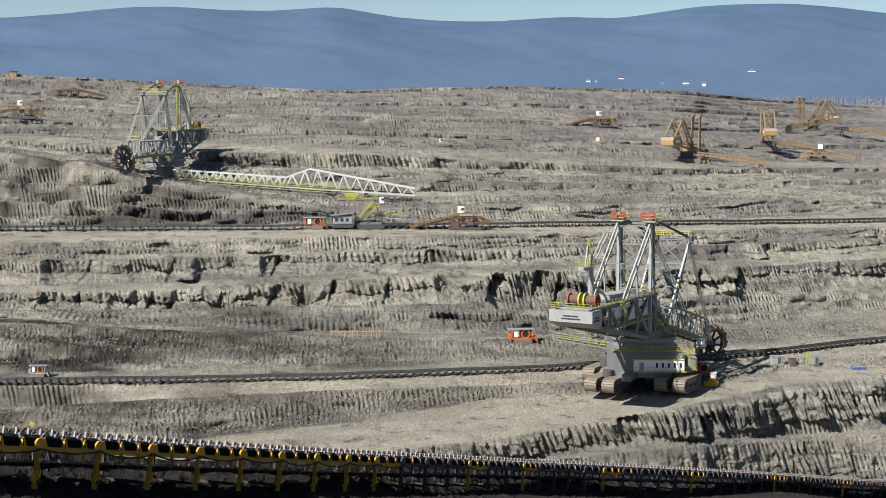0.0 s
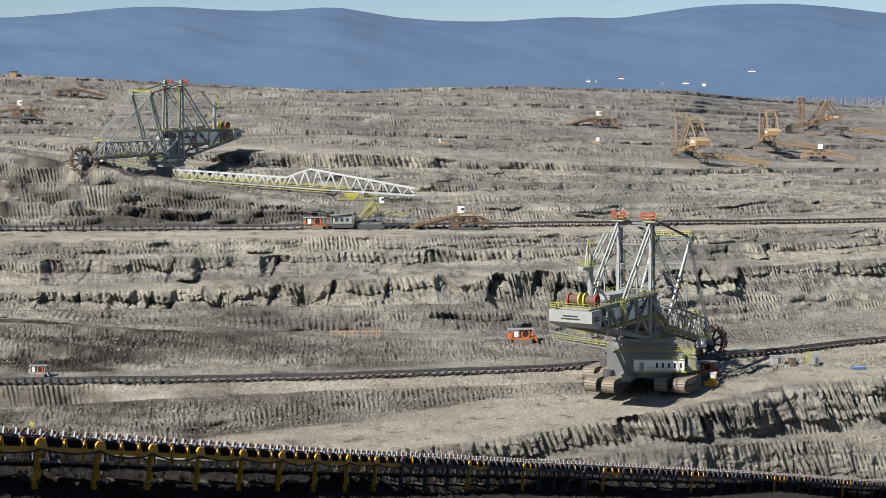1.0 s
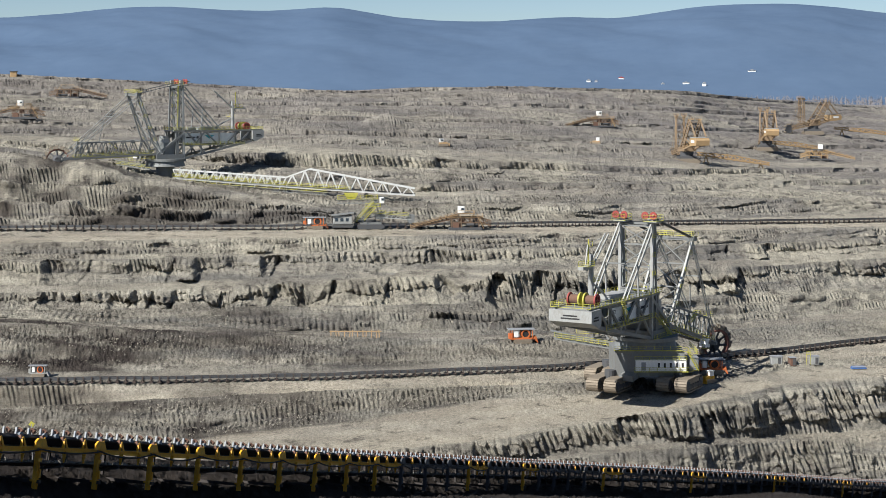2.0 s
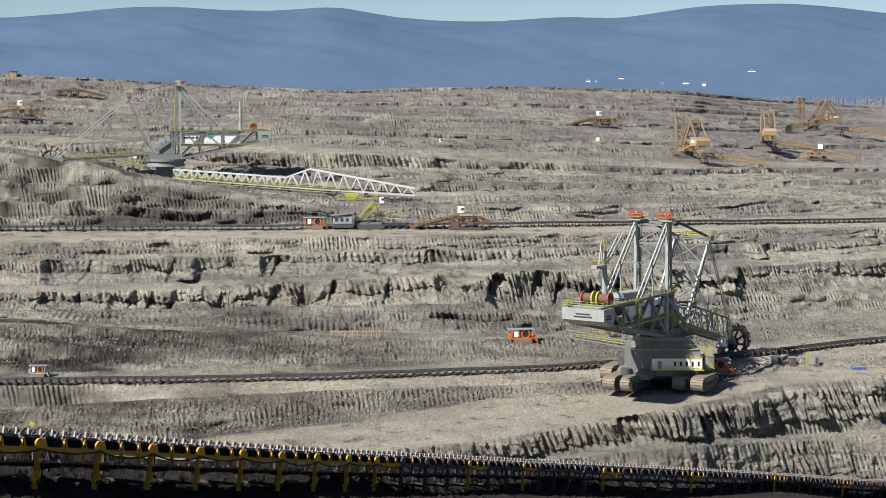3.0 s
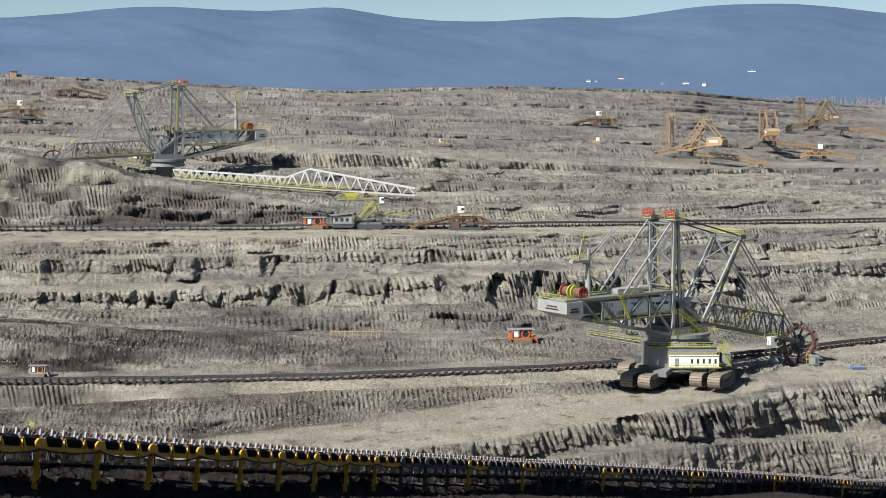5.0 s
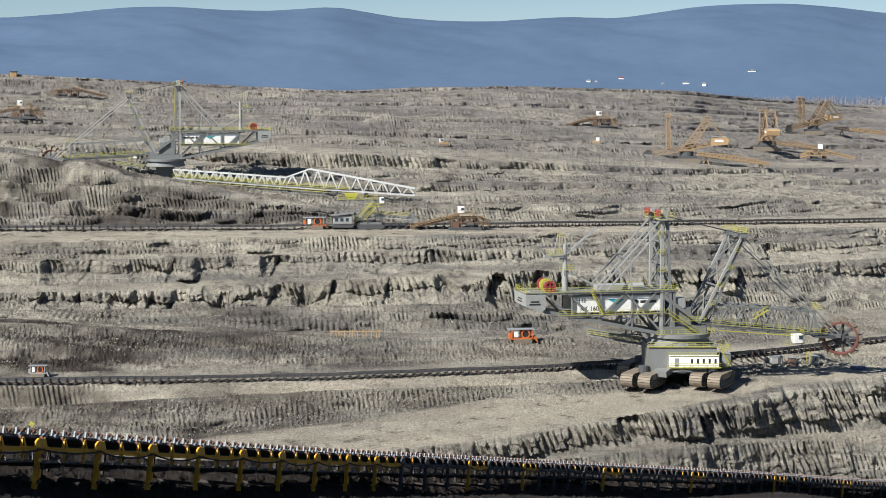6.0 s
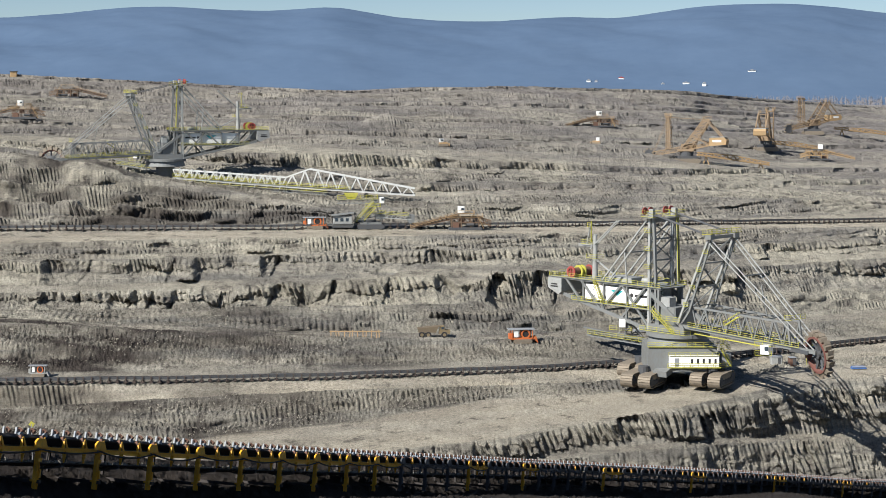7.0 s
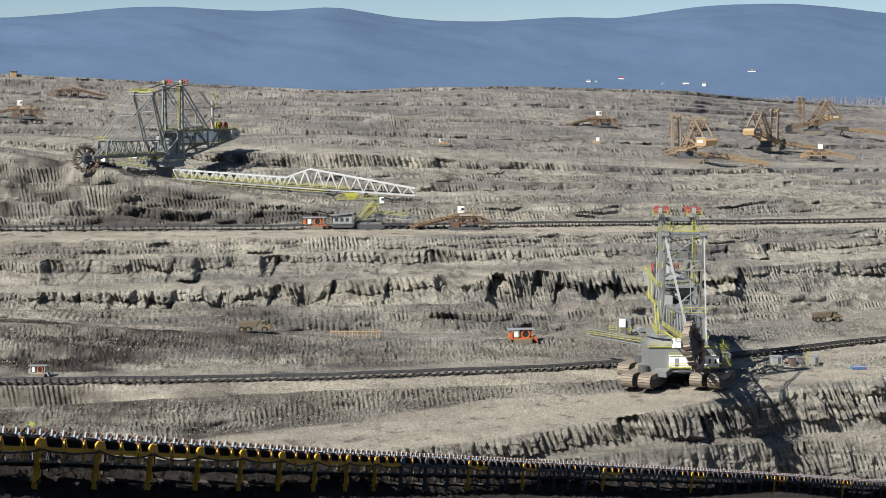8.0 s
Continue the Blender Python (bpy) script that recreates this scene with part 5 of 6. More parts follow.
def pickup(label, mat):
    root = thing("pickup_truck", pose(0, 0, 0), label, "pickup truck")
    body = part("body", Geo().prism([(-2.5, 0.5), (2.5, 0.5), (2.5, 1.1), (1.4, 1.2), (0.8, 1.85), (-0.7, 1.85), (-0.9, 1.25), (-2.5, 1.25)], -0.9, 0.9), mat, root)
    part("window", Geo().box((0.0, -0.92, 1.5), (1.3, 0.05, 0.45)), GLASS_DARK, body)
    wheel_parts(root, [(-1.6, -0.8), (-1.6, 0.8), (1.6, -0.8), (1.6, 0.8)], 0.38, 0.25)
    return root


def dozer(m, label, mat):
    root = thing("bulldozer", m, label, "bulldozer")
    for s in (-1, 1):
        tr = Geo().prism([(-2.2, 0.3), (-1.9, 0.0), (1.9, 0.0), (2.2, 0.3), (2.2, 0.8), (1.8, 1.1), (-1.9, 1.1), (-2.2, 0.8)], s * 1.15 - 0.3, s * 1.15 + 0.3)
        part("track", tr, TREAD, root)
    hood = part("hood", Geo().prism([(-1.8, 0.9), (2.0, 0.9), (2.0, 1.9), (0.3, 2.0), (-1.8, 1.9)], -0.8, 0.8), mat, root)
    cab = part("cab", Geo().box((-0.7, 0, 2.6), (1.6, 1.6, 1.4)).box((-0.7, 0, 3.4), (1.9, 1.9, 0.16)), WHITE, root)
    part("window", Geo().box((-0.7, -0.82, 2.7), (1.1, 0.05, 0.8)), GLASS_DARK, cab)
    part("blade", Geo().prism([(2.6, 0.1), (2.9, 0.1), (2.75, 0.7), (2.95, 1.5), (2.65, 1.5), (2.45, 0.7)], -1.9, 1.9), mat, root)
    return root


def cable_carrier(m, label, mat=None):
    """Orange crawler with a canopy and a cable drum."""
    root = thing("cable_reel_carrier", m, label, "crawler machine")
    for y in (-1.6, 1.6):
        part("track", Geo().prism([(-2.9, 0.4), (-2.4, 0.0), (2.4, 0.0), (2.9, 0.4), (2.9, 0.9), (2.4, 1.3), (-2.4, 1.3), (-2.9, 0.9)], y - 0.4, y + 0.4), TREAD, root)
    fr = Geo().box((0, 0, 1.5), (7.6, 3.2, 0.5)).beam((-3.4, -1.6, 1.6), (-3.4, -1.6, 4.2), 0.25).beam((3.0, -1.6, 1.6), (3.0, -1.6, 4.0), 0.25).beam((-3.4, 1.6, 1.6), (-3.4, 1.6, 4.2), 0.25).beam((3.0, 1.6, 1.6), (3.0, 1.6, 4.0), 0.25).prism([(3.4, 1.6), (4.6, 0.2), (4.9, 0.2), (4.2, 2.2)], -1.5, 1.5).box((-3.6, -0.6, 2.3), (1.5, 1.8, 1.6))
    part("frame", fr, mat or ORANGE, root)
    part("canopy", Geo().box((-0.3, 0, 4.35), (8.4, 3.6, 0.18)), GALV, root)
    part("cable_drum", Geo().tube((0.9, -1.3, 2.9), (0.9, 1.3, 2.9), 1.15, 16), RUBBER, root)
    for y in (-1.4, 1.4):
        part("drum_flange", Geo().ring((0.9, y, 2.9), (0, 1, 0), 1.0, 1.45, 0.2, 20), ORANGE, root)
    part("cab", Geo().box((-2.0, -0.9, 2.9), (1.3, 1.2, 1.9)), WHITE, root)
    return root


def drive_station(m, label, mat, cube=True):
    """Belt drive station on pontoons with a sloping feed belt."""
    root = thing("conveyor_drive_station", m, label, "drive station")
    part("pontoon", Geo().box((0, 0, 0.45), (12, 5.5, 0.9)), SHADE_STEEL, root)
    fr = Geo()
    for x in (-5, -1.5, 2, 5):
        for y in (-2.2, 2.2):
            fr.beam((x, y, 0.8), (x, y, 4.6), 0.35)
        fr.beam((x, -2.2, 4.4), (x, 2.2, 4.4), 0.35)
    for y in (-2.2, 2.2):
        fr.beam((-6, y, 4.5), (6.5, y, 4.5), 0.4), fr.beam((-5.5, y, 2.6), (6, y, 2.6), 0.3)
        fr.truss((-5, y, 4.5), (5, y, 4.5), (-5, y, 2.6), (5, y, 2.6), 5, 0.2, chords=False)
    part("frame", fr, mat, root)
    inc = Geo().truss((-20, -1.2, 1.4), (-3, -1.2, 5.6), (-20, -1.2, 0.5), (-3, -1.2, 4.2), 11, 0.2).truss((-20, 1.2, 1.4), (-3, 1.2, 5.6), (-20, 1.2, 0.5), (-3, 1.2, 4.2), 11, 0.2)
    part("feed_ramp", inc, mat, root)
    part("feed_belt", Geo().beam((-18, 0, 1.2), (-2, 0, 5.4), 1.9, 0.25), RUBBER, root)
    for y in (-1.9, 1.9):
        part("drive_motor", Geo().tube((0.5, y, 1.9), (3.2, y, 1.9), 0.7, 12), SHADE_STEEL, root)
    part("drive_drum", Geo().tube((-1, -1.8, 3.6), (-1, 1.8, 3.6), 1.0, 16), RUST, root)
    if cube:
        part("cabin", Geo().box((-1.4, -0.6, 7.4), (2.5, 2.2, 2.4)), WHITE, root, "white control cabin")
        part("cabin_window", Geo().box((-1.0, -1.72, 7.6), (1.1, 0.06, 0.8)), GLASS_DARK, root)
    part("upper_deck", Geo().box((0.2, 0, 5.9), (6.4, 4.2, 0.25)), SHADE_STEEL, root)
    for x in (-2.8, 3.2):
        for y in (-1.9, 1.9):
            part("deck_post", Geo().beam((x, y, 4.5), (x, y, 5.9), 0.25), mat, root)
    part("railing", Geo().rail([(-3, -2.1, 6.0), (3.4, -2.1, 6.0), (3.4, 2.1, 6.0)]), OCHRE, root)
    part("discharge_chute", Geo().prism([(2.6, 4.4), (5.4, 4.4), (4.6, 1.0), (3.4, 1.0)], -1.3, 1.3), SHADE_STEEL, root)
    part("gearbox", Geo().prism([(-4.6, 0.9), (-2.2, 0.9), (-2.2, 2.3), (-3.0, 2.9), (-4.6, 2.6)], -2.4, -0.8), RUST, root)
    part("head_frame", Geo().truss((5, -1.6, 4.5), (9.6, -1.6, 3.2), (5, -1.6, 2.6), (9.6, -1.6, 1.4), 3, 0.2).truss((5, 1.6, 4.5), (9.6, 1.6, 3.2), (5, 1.6, 2.6), (9.6, 1.6, 1.4), 3, 0.2), mat, root)
    part("stair", Geo().stair((6.8, -2.6, 0.4), (4.6, -2.6, 4.6)), OCHRE, root)
    part("ramp_railing", Geo().rail([(-20, -1.7, 1.0), (-3, -1.7, 5.4)], 1.1, 0.1), OCHRE, root)
    part("railing", Geo().rail([(-6, -2.5, 4.7), (6.5, -2.5, 4.7), (6.5, 2.5, 4.7)]), OCHRE, root)
    return root


TANKER, VAN = tanker(), van()
DUMP_A = dumper()
DUMP_B = copy_thing(DUMP_A, pose(0, 0, 0))
CAR_A = pickup("dark grey pickup driving on the haul road", SHADE_STEEL)
CAR_B = pickup("dusty silver pickup driving on the haul road", GALV)
DOZER = dozer(put(78, 462, 20), "small yellow bulldozer by the big excavator", YELLOW)
SERVICE = cable_carrier(put(76, 474, 0), "orange cable carrier behind the big excavator")

cable_carrier(put(24.5, 508, 8), "orange cable reel carrier parked on the rubble bench")
SLEDGE = cable_carrier(put(-113.5, 459, 0), "dusty grey and orange cable sledge beside the bench conveyor", PALE)
SLEDGE.scale = (0.62, 0.62, 0.72)
drive_station(put(8, 604, 4), "rusty brown conveyor drive station with a white cabin", STATION)
drive_station(put(-196, 776, 4), "rusty brown drive station with a white cabin on the upper bench", STATION)
drive_station(put(205, 905, 176), "brown drive station with a white cabin by the far belts", OCHRE)
drive_station(put(84, 880, 10), "small brown drive station with a white cabin on the far bench", STATION)
drive_station(put(-196, 868, 186), "brown drive station near the pit rim", STATION, False)
dozer(put(0, 755, 10), "yellow bulldozer on the middle bench", OCHRE)
dozer(put(76, 820, 170), "white and brown bulldozer on the far bench", OCHRE)
cable_carrier(put(-46.5, 599, 5), "orange cable carrier at the transfer point")


def kiosk(x, y, w, mat, label, framed=False):
    root = thing("switch_kiosk", put(x, y, 4), label, "switch kiosk", "electrical kiosks on the bench")
    part("body", Geo().box((0, 0, 1.35), (w, 2.4, 2.4)), mat, root)
    part("roof", Geo().box((0, 0, 2.62), (w + 0.3, 2.7, 0.14)), GALV, root)
    part("skid", Geo().box((0, -0.9, 0.12), (w + 0.6, 0.25, 0.24)), SHADE_STEEL, root)
    part("door", Geo().box((w * 0.2, -1.22, 1.3), (0.9, 0.05, 1.9)), SHADE_STEEL, root)
    if framed:
        part("railing", Geo().rail([(-w / 2 - 1.4, -1.2, 0), (-w / 2 - 1.4, -1.2, 3.2), (-w / 2 - 0.2, -1.2, 3.2), (-w / 2 - 0.2, -1.2, 0)], 0.9), LEMON, root)


kiosk(100.0, 491, 3.4, PALE, "grey steel switch kiosk on skids")
kiosk(105.0, 492, 1.8, RUST, "small rusty transformer box on skids")
kiosk(111.6, 492, 2.6, PALE, "grey switch kiosk with a yellow frame", True)
blue = thing("pipe_sledge", put(123.5, 486, 4), "blue steel pipe sledge lying on the bench", "sledge")
part("deck", Geo().box((0, 0, 0.35), (4.4, 1.8, 0.35)), BLUE, blue)
for _k in range(3):
    part("pipe", Geo().tube((-2.0, -0.5 + 0.5 * _k, 0.7), (2.0, -0.5 + 0.5 * _k, 0.7), 0.2, 10), BLUE if _k else GALV, blue)

# yellow pipe rack on the haul berm
rack = thing("pipe_rack", put(-27, 506, 1), "long ochre timber and pipe rack on the haul berm", "rack")
part("rail_beam", Geo().beam((-8, 0, 1.7), (8, 0, 1.7), 0.28), OCHRE, rack)
for _k in range(12):
    _x = -7.6 + 1.38 * _k + 0.3 * math.sin(_k * 2.1)
    part("rack_post", Geo().beam((_x, 0, -0.3), (_x + 0.15 * math.sin(_k * 5), 0, 1.9 + 0.3 * math.sin(_k * 3)), 0.3), OCHRE, rack)

# transfer point: tiled hut, stairs, loading crawler
hut = thing("control_hut", put(-36.5, 600, 4), "grey control hut with a pitched metal roof on a steel base", "hut")
part("body", Geo().box((0, 0, 3.2), (7.0, 4.0, 3.0)), PALE, hut)
part("roof", Geo().prism([(-4.0, 4.6), (4.0, 5.6), (4.2, 5.9), (-4.3, 4.9)], -2.6, 2.6), GREY, hut)
part("base_frame", Geo().box((0, 0, 1.0), (7.6, 4.6, 1.0)), SHADE_STEEL, hut)
for _k in range(3):
    part("window", Geo().box((-2.2 + 1.9 * _k, -2.03, 3.3), (1.1, 0.06, 1.2)), GLASS_DARK, hut)
part("railing", Geo().rail([(-5.4, -2.4, 1.4), (-3.8, -2.4, 1.4), (3.8, -2.4, 1.4)]), PALE, hut)

load = thing("loading_crawler", put(-26.6, 603, 6), "pale and yellow belt loading crawler with a stair tower", "loader")
for _y in (-2.4, 2.4):
    part("crawler", Geo().prism([(-5, 0.5), (-4.3, 0), (4.3, 0), (5, 0.5), (5, 1.2), (4.3, 1.7), (-4.3, 1.7), (-5, 1.2)], _y - 0.9, _y + 0.9), SHADE_STEEL, load)
part("base_frame", Geo().box((0, 0, 2.0), (8, 5, 0.7)), GREY, load)
part("slew_ring", Geo().tube((0, 0, 2.3), (0, 0, 3.1), 2.2, 20), SHADE_STEEL, load)
for _y in (-1.5, 1.5):
    part("tower", Geo().truss((-6, _y, 2.6), (1.0, _y, 10.2), (-3, _y, 2.6), (2.6, _y, 10.2), 6, 0.26), PALE, load)
    part("tower_strut", Geo().beam((4.0, _y, 3.0), (1.6, _y, 10.2), 0.35), GREY, load)
for _z in (4.4, 6.8, 9.2):
    _x = -6 + 7 * (_z - 2.6) / 7.6
    part("cross_beam", Geo().beam((_x, -1.5, _z), (_x, 1.5, _z), 0.3), GREY, load)
part("stair", Geo().stair((-5.4, -2.1, 2.6), (1.2, -2.1, 10.0)), LEMON, load, "yellow stair")
part("stair", Geo().stair((-2.4, -2.9, 3.2), (2.0, -2.9, 8.0)), LEMON, load, "yellow stair")
part("loading_belt", Geo().beam((-2, 0, 4.6), (14.6, 0, 3.4), 1.6, 0.3), RUBBER, load)
for _y in (-1.1, 1.1):
    part("boom_truss", Geo().truss((-3, _y, 6.2), (15, _y, 4.4), (-3, _y, 4.6), (15, _y, 3.2), 11, 0.2), PALE, load, "pale loading boom lattice")
part("boom_head", Geo().prism([(13.6, 5.2), (16.2, 4.8), (16.2, 2.6), (14.6, 1.6), (13.6, 2.6)], -1.2, 1.2), GREY, load)
part("boom_stay", Geo().beam((1.8, -1.4, 10.2), (12, -1.1, 5.0), 0.16).beam((1.8, 1.4, 10.2), (12, 1.1, 5.0), 0.16), GREY, load)
part("machine_house", Geo().box((3.6, 0.4, 4.6), (3.4, 3.2, 2.2)), GREY, load)
part("railing", Geo().rail([(-12, -2, 10.9), (2.6, -2, 10.9), (2.6, 2, 10.9)], 1.4, 0.13), LEMON, load)
part("railing", Geo().rail([(-3, -1.7, 6.2), (14, -1.7, 4.6)], 1.1, 0.1), LEMON, load)
part("railing", Geo().rail([(-2, -2.6, 8.2), (3.6, -2.6, 8.2), (3.6, 1.8, 8.2)], 1.1, 0.12), LEMON, load)
part("gantry", Geo().box((-4.8, 0, 10.6), (15, 3.2, 0.4)).truss((-12, -1.5, 10.6), (2, -1.5, 10.6), (-12, -1.5, 9.4), (2, -1.5, 9.4), 9, 0.2), GREY, load)
part("feed_hopper", Geo().prism([(-9.6, 13.0), (-4.4, 13.0), (-5.6, 10.8), (-8.4, 10.8)], -1.5, 1.5), LEMON, load, "yellow feed hopper")
part("cabin", Geo().box((4.2, -0.9, 10.4), (1.7, 1.8, 2.2)), WHITE, load)
part("cabin_window", Geo().box((4.4, -1.83, 10.7), (0.9, 0.06, 0.8)), GLASS_DARK, load)


# ---- belt bridge from the rear excavator to the transfer point ----
BRIDGE = paint("bright_bridge_paint", (0.56, 0.57, 0.55), 0.5, amount=0.3)


def belt_bridge():
    root = thing("belt_bridge", pose(0, 0, 0), "pale steel lattice belt bridge with yellow handrails spanning the bench", "belt bridge")
    A, B, C = Vector((-107, 657, 48.4)), Vector((-62, 653, 45.2)), Vector((-11, 650, 41.9))
    top_a, peak, top_c = A + Vector((0, 0, 3.4)), Vector((-52.5, 652.4, 52.2)), Vector((-11, 650, 44.6))
    for s in (-1.7, 1.7):
        o = Vector((0, s, 0))
        g = Geo().truss(top_a + o, B + Vector((0, 0, 3.6)) + o, A + o, B + o, 14, 0.3)
        part("side_truss", g, BRIDGE, root)
        g = Geo().beam(B + Vector((0, 0, 3.6)) + o, peak + o, 0.52).beam(peak + o, top_c + o, 0.52).beam(B + o, C + o, 0.52)
        for k in range(10):
            p, q = B.lerp(C, k / 10), B.lerp(C, (k + 0.5) / 10)
            tz = lambda u: (B + Vector((0, 0, 3.6))).lerp(peak, u / 0.19) if u < 0.19 else peak.lerp(top_c, (u - 0.19) / 0.81)
            g.beam(p + o, tz((k + 0.5) / 10) + o, 0.32), g.beam(tz((k + 0.5) / 10) + o, B.lerp(C, (k + 1) / 10) + o, 0.32)
        part("side_truss", g, BRIDGE, root)
    part("belt", Geo().beam(A + Vector((0, 0, 0.6)), C + Vector((0, 0, 0.6)), 2.0, 0.3), RUBBER, root)
    part("railing", Geo().rail([A + Vector((0, -2.4, 0.8)), B + Vector((0, -2.4, 0.8)), B.lerp(C, 0.5) + Vector((0, -2.4, 0.8))], t=0.13), LEMON, root)
    part("railing", Geo().rail([A + Vector((0, 2.4, 0.8)), B + Vector((0, 2.4, 0.8))], t=0.12), LEMON, root)
    deck_a, deck_b = A + Vector((3, -1.5, -2.4)), B.lerp(C, 0.32) + Vector((0, -1.5, -2.2))
    part("lower_walkway", Geo().truss(deck_a + Vector((0, 0, 1.1)), deck_b + Vector((0, 0, 1.1)), deck_a, deck_b, 16, 0.2), GREY, root, "grey lower walkway lattice")
    part("railing", Geo().rail([deck_a + Vector((0, -0.6, 1.2)), deck_b + Vector((0, -0.6, 1.2))], t=0.1), LEMON, root)
    part("return_belt", Geo().beam(A + Vector((0, 0, -0.9)), B.lerp(C, 0.4) + Vector((0, 0, -0.9)), 1.6, 0.2), RUBBER, root)
    for k in range(9):
        p = A.lerp(B, (k + 0.5) / 9)
        part("portal_frame", Geo().beam(p + Vector((0, -1.9, -1.2)), p + Vector((0, -1.9, 4.0)), 0.25).beam(p + Vector((0, 1.9, -1.2)), p + Vector((0, 1.9, 4.0)), 0.25).beam(p + Vector((0, -1.9, 4.0)), p + Vector((0, 1.9, 4.0)), 0.25), BRIDGE, root)
    for p in (A, B, B.lerp(C, 0.62)):
        gz = ground_at(p.x, p.y)
        part("support_leg", Geo().beam((p.x - 1.5, p.y - 1.5, gz - 1), p, 0.6).beam((p.x + 1.5, p.y + 1.5, gz - 1), p, 0.6), GREY, root)


belt_bridge()


# ---- ochre diggers far off ----
def ochre_digger(m, label, s=1.0):
    root = thing("ochre_bucket_excavator", m, label, "excavator", "ochre excavators on the far benches")
    part("undercarriage", Geo().box((0, 0, 2.2), (9, 8, 2.2)).tube((0, 0, 3.2), (0, 0, 5.6), 3.2, 18), SHADE_STEEL, root)
    for y in (-4.6, 4.6):
        part("crawler", Geo().prism([(-6, 0.6), (-5.2, 0), (5.2, 0), (6, 0.6), (6, 1.5), (5.2, 2.2), (-5.2, 2.2), (-6, 1.5)], y - 1.2, y + 1.2), TREAD, root)
    sl = Geo().box((0, 0, 6.2), (8, 6.4, 1.0))
    for y in (-2.7, 2.7):
        sl.truss((-2, y, 6.4), (-11, y, 20), (2.6, y, 6.4), (-8.2, y, 21), 8, 0.34)
        sl.beam((-9.6, y, 21), (-17, y, 13), 0.6), sl.beam((-2, y, 6.6), (-13, y, 9.0), 0.7)
        sl.beam((-4.6, y, 12), (-12, y, 9), 0.45)
    for k in range(5):
        u = k / 4
        sl.beam((-2 - 9 * u, -2.7, 6.4 + 13.6 * u), (-2 - 9 * u, 2.7, 6.4 + 13.6 * u), 0.4)
        if k < 4:
            sl.beam((-2 - 9 * u, -2.7, 6.4 + 13.6 * u), (-2 - 9 * (u + 0.25), 2.7, 6.4 + 13.6 * (u + 0.25)), 0.3)
    top = part("superstructure", sl, OCHRE_STEEL, root, "weathered brown lattice superstructure")
    part("counterweight_house", Geo().prism([(-19.5, 9.0), (-11.5, 8.4), (-11.5, 12.2), (-18.6, 12.6), (-19.9, 11.4)], -3.4, 3.4), OCHRE, top, "ochre counterweight house")
    for y in (-3.44, 3.44):
        part("sign_board", Geo().box((-15.2, y, 10.8), (4.2, 0.06, 1.1)), WHITE, top)
    part("roof", Geo().box((-15.3, 0, 12.7), (7.2, 6.4, 0.25)), PALE, top)
    bm_ = Geo()
    for y in (-2.2, 2.2):
        bm_.truss((2, y * 0.9, 8.0), (17, y * 0.6, 5.0), (2, y, 5.8), (17, y * 0.6, 3.2), 5, 0.3)
        bm_.truss((7.6, y, 6.6), (8.6, y * 0.9, 22), (9.8, y, 6.2), (10.0, y * 0.9, 22), 10, 0.26), bm_.beam((9.2, y * 0.9, 22), (16.5, y * 0.6, 5.0), 0.14)
        bm_.beam((9.2, y * 0.9, 22), (-9.2, y, 21), 0.09)
    for k in range(5):
        z = 8 + 3.4 * k
        bm_.beam((8.8 + 0.15 * k, -2.1, z), (8.8 + 0.15 * k, 2.1, z), 0.4)
    for y in (-2.0, 2.0):
        part("sheave_head", Geo().box((9.3, y, 22.4), (2.2, 1.2, 0.9)), OCHRE_STEEL, top)
        part("railing", Geo().rail([(8.0, y - 0.8, 22.8), (10.6, y - 0.8, 22.8), (10.6, y + 0.8, 22.8)], 1.2, 0.12), OCHRE, top)
        part("railing", Geo().rail([(-11.4, y - 0.8, 21.2), (-8.0, y - 0.8, 21.2), (-8.0, y + 0.8, 21.2)], 1.2, 0.12), OCHRE, top)
        part("walkway", Geo().rail([(-13, y * 1.5, 9.2), (-2, y * 1.5, 6.9)], 1.1, 0.12), OCHRE, top)
    part("bucket_wheel", Geo().ring((18.5, 0, 3.6), (0, 1, 0), 2.0, 2.7, 1.2, 20).tube((18.5, -0.4, 3.6), (18.5, 0.4, 3.6), 2.1, 16), SHADE_STEEL, top)
    for k in range(10):
        a = 2 * math.pi * k / 10
        part("bucket", Geo().box((18.5 + 3.0 * math.cos(a), 0, 3.6 + 3.0 * math.sin(a)), (0.9, 1.4, 0.9), Matrix.Rotation(-a, 3, "Y")), TREAD, top)
    part("winch_house", Geo().prism([(-4, 6.7), (2.5, 6.7), (2.5, 9.2), (-3, 9.6), (-4, 8.8)], -2.2, 2.2), OCHRE_STEEL, top)
    boom = part("wheel_boom", bm_, OCHRE_STEEL, top, "weathered brown wheel boom")
    return root, top


OD_A, OD_A_TOP = ochre_digger(put(118.6, 805, 0, -1.2), "ochre latticed bucket excavator half behind a spoil crest")
OD_B, OD_B_TOP = ochre_digger(put(178, 912, 0), "ochre latticed bucket excavator on the far bench in haze")
OD_C, OD_C_TOP = ochre_digger(put(232, 1040, 0), "brown ochre bucket excavator below the far rim")
OD_C_TOP.matrix_basis = pose(0, 0, 0, 0, 0, 205)


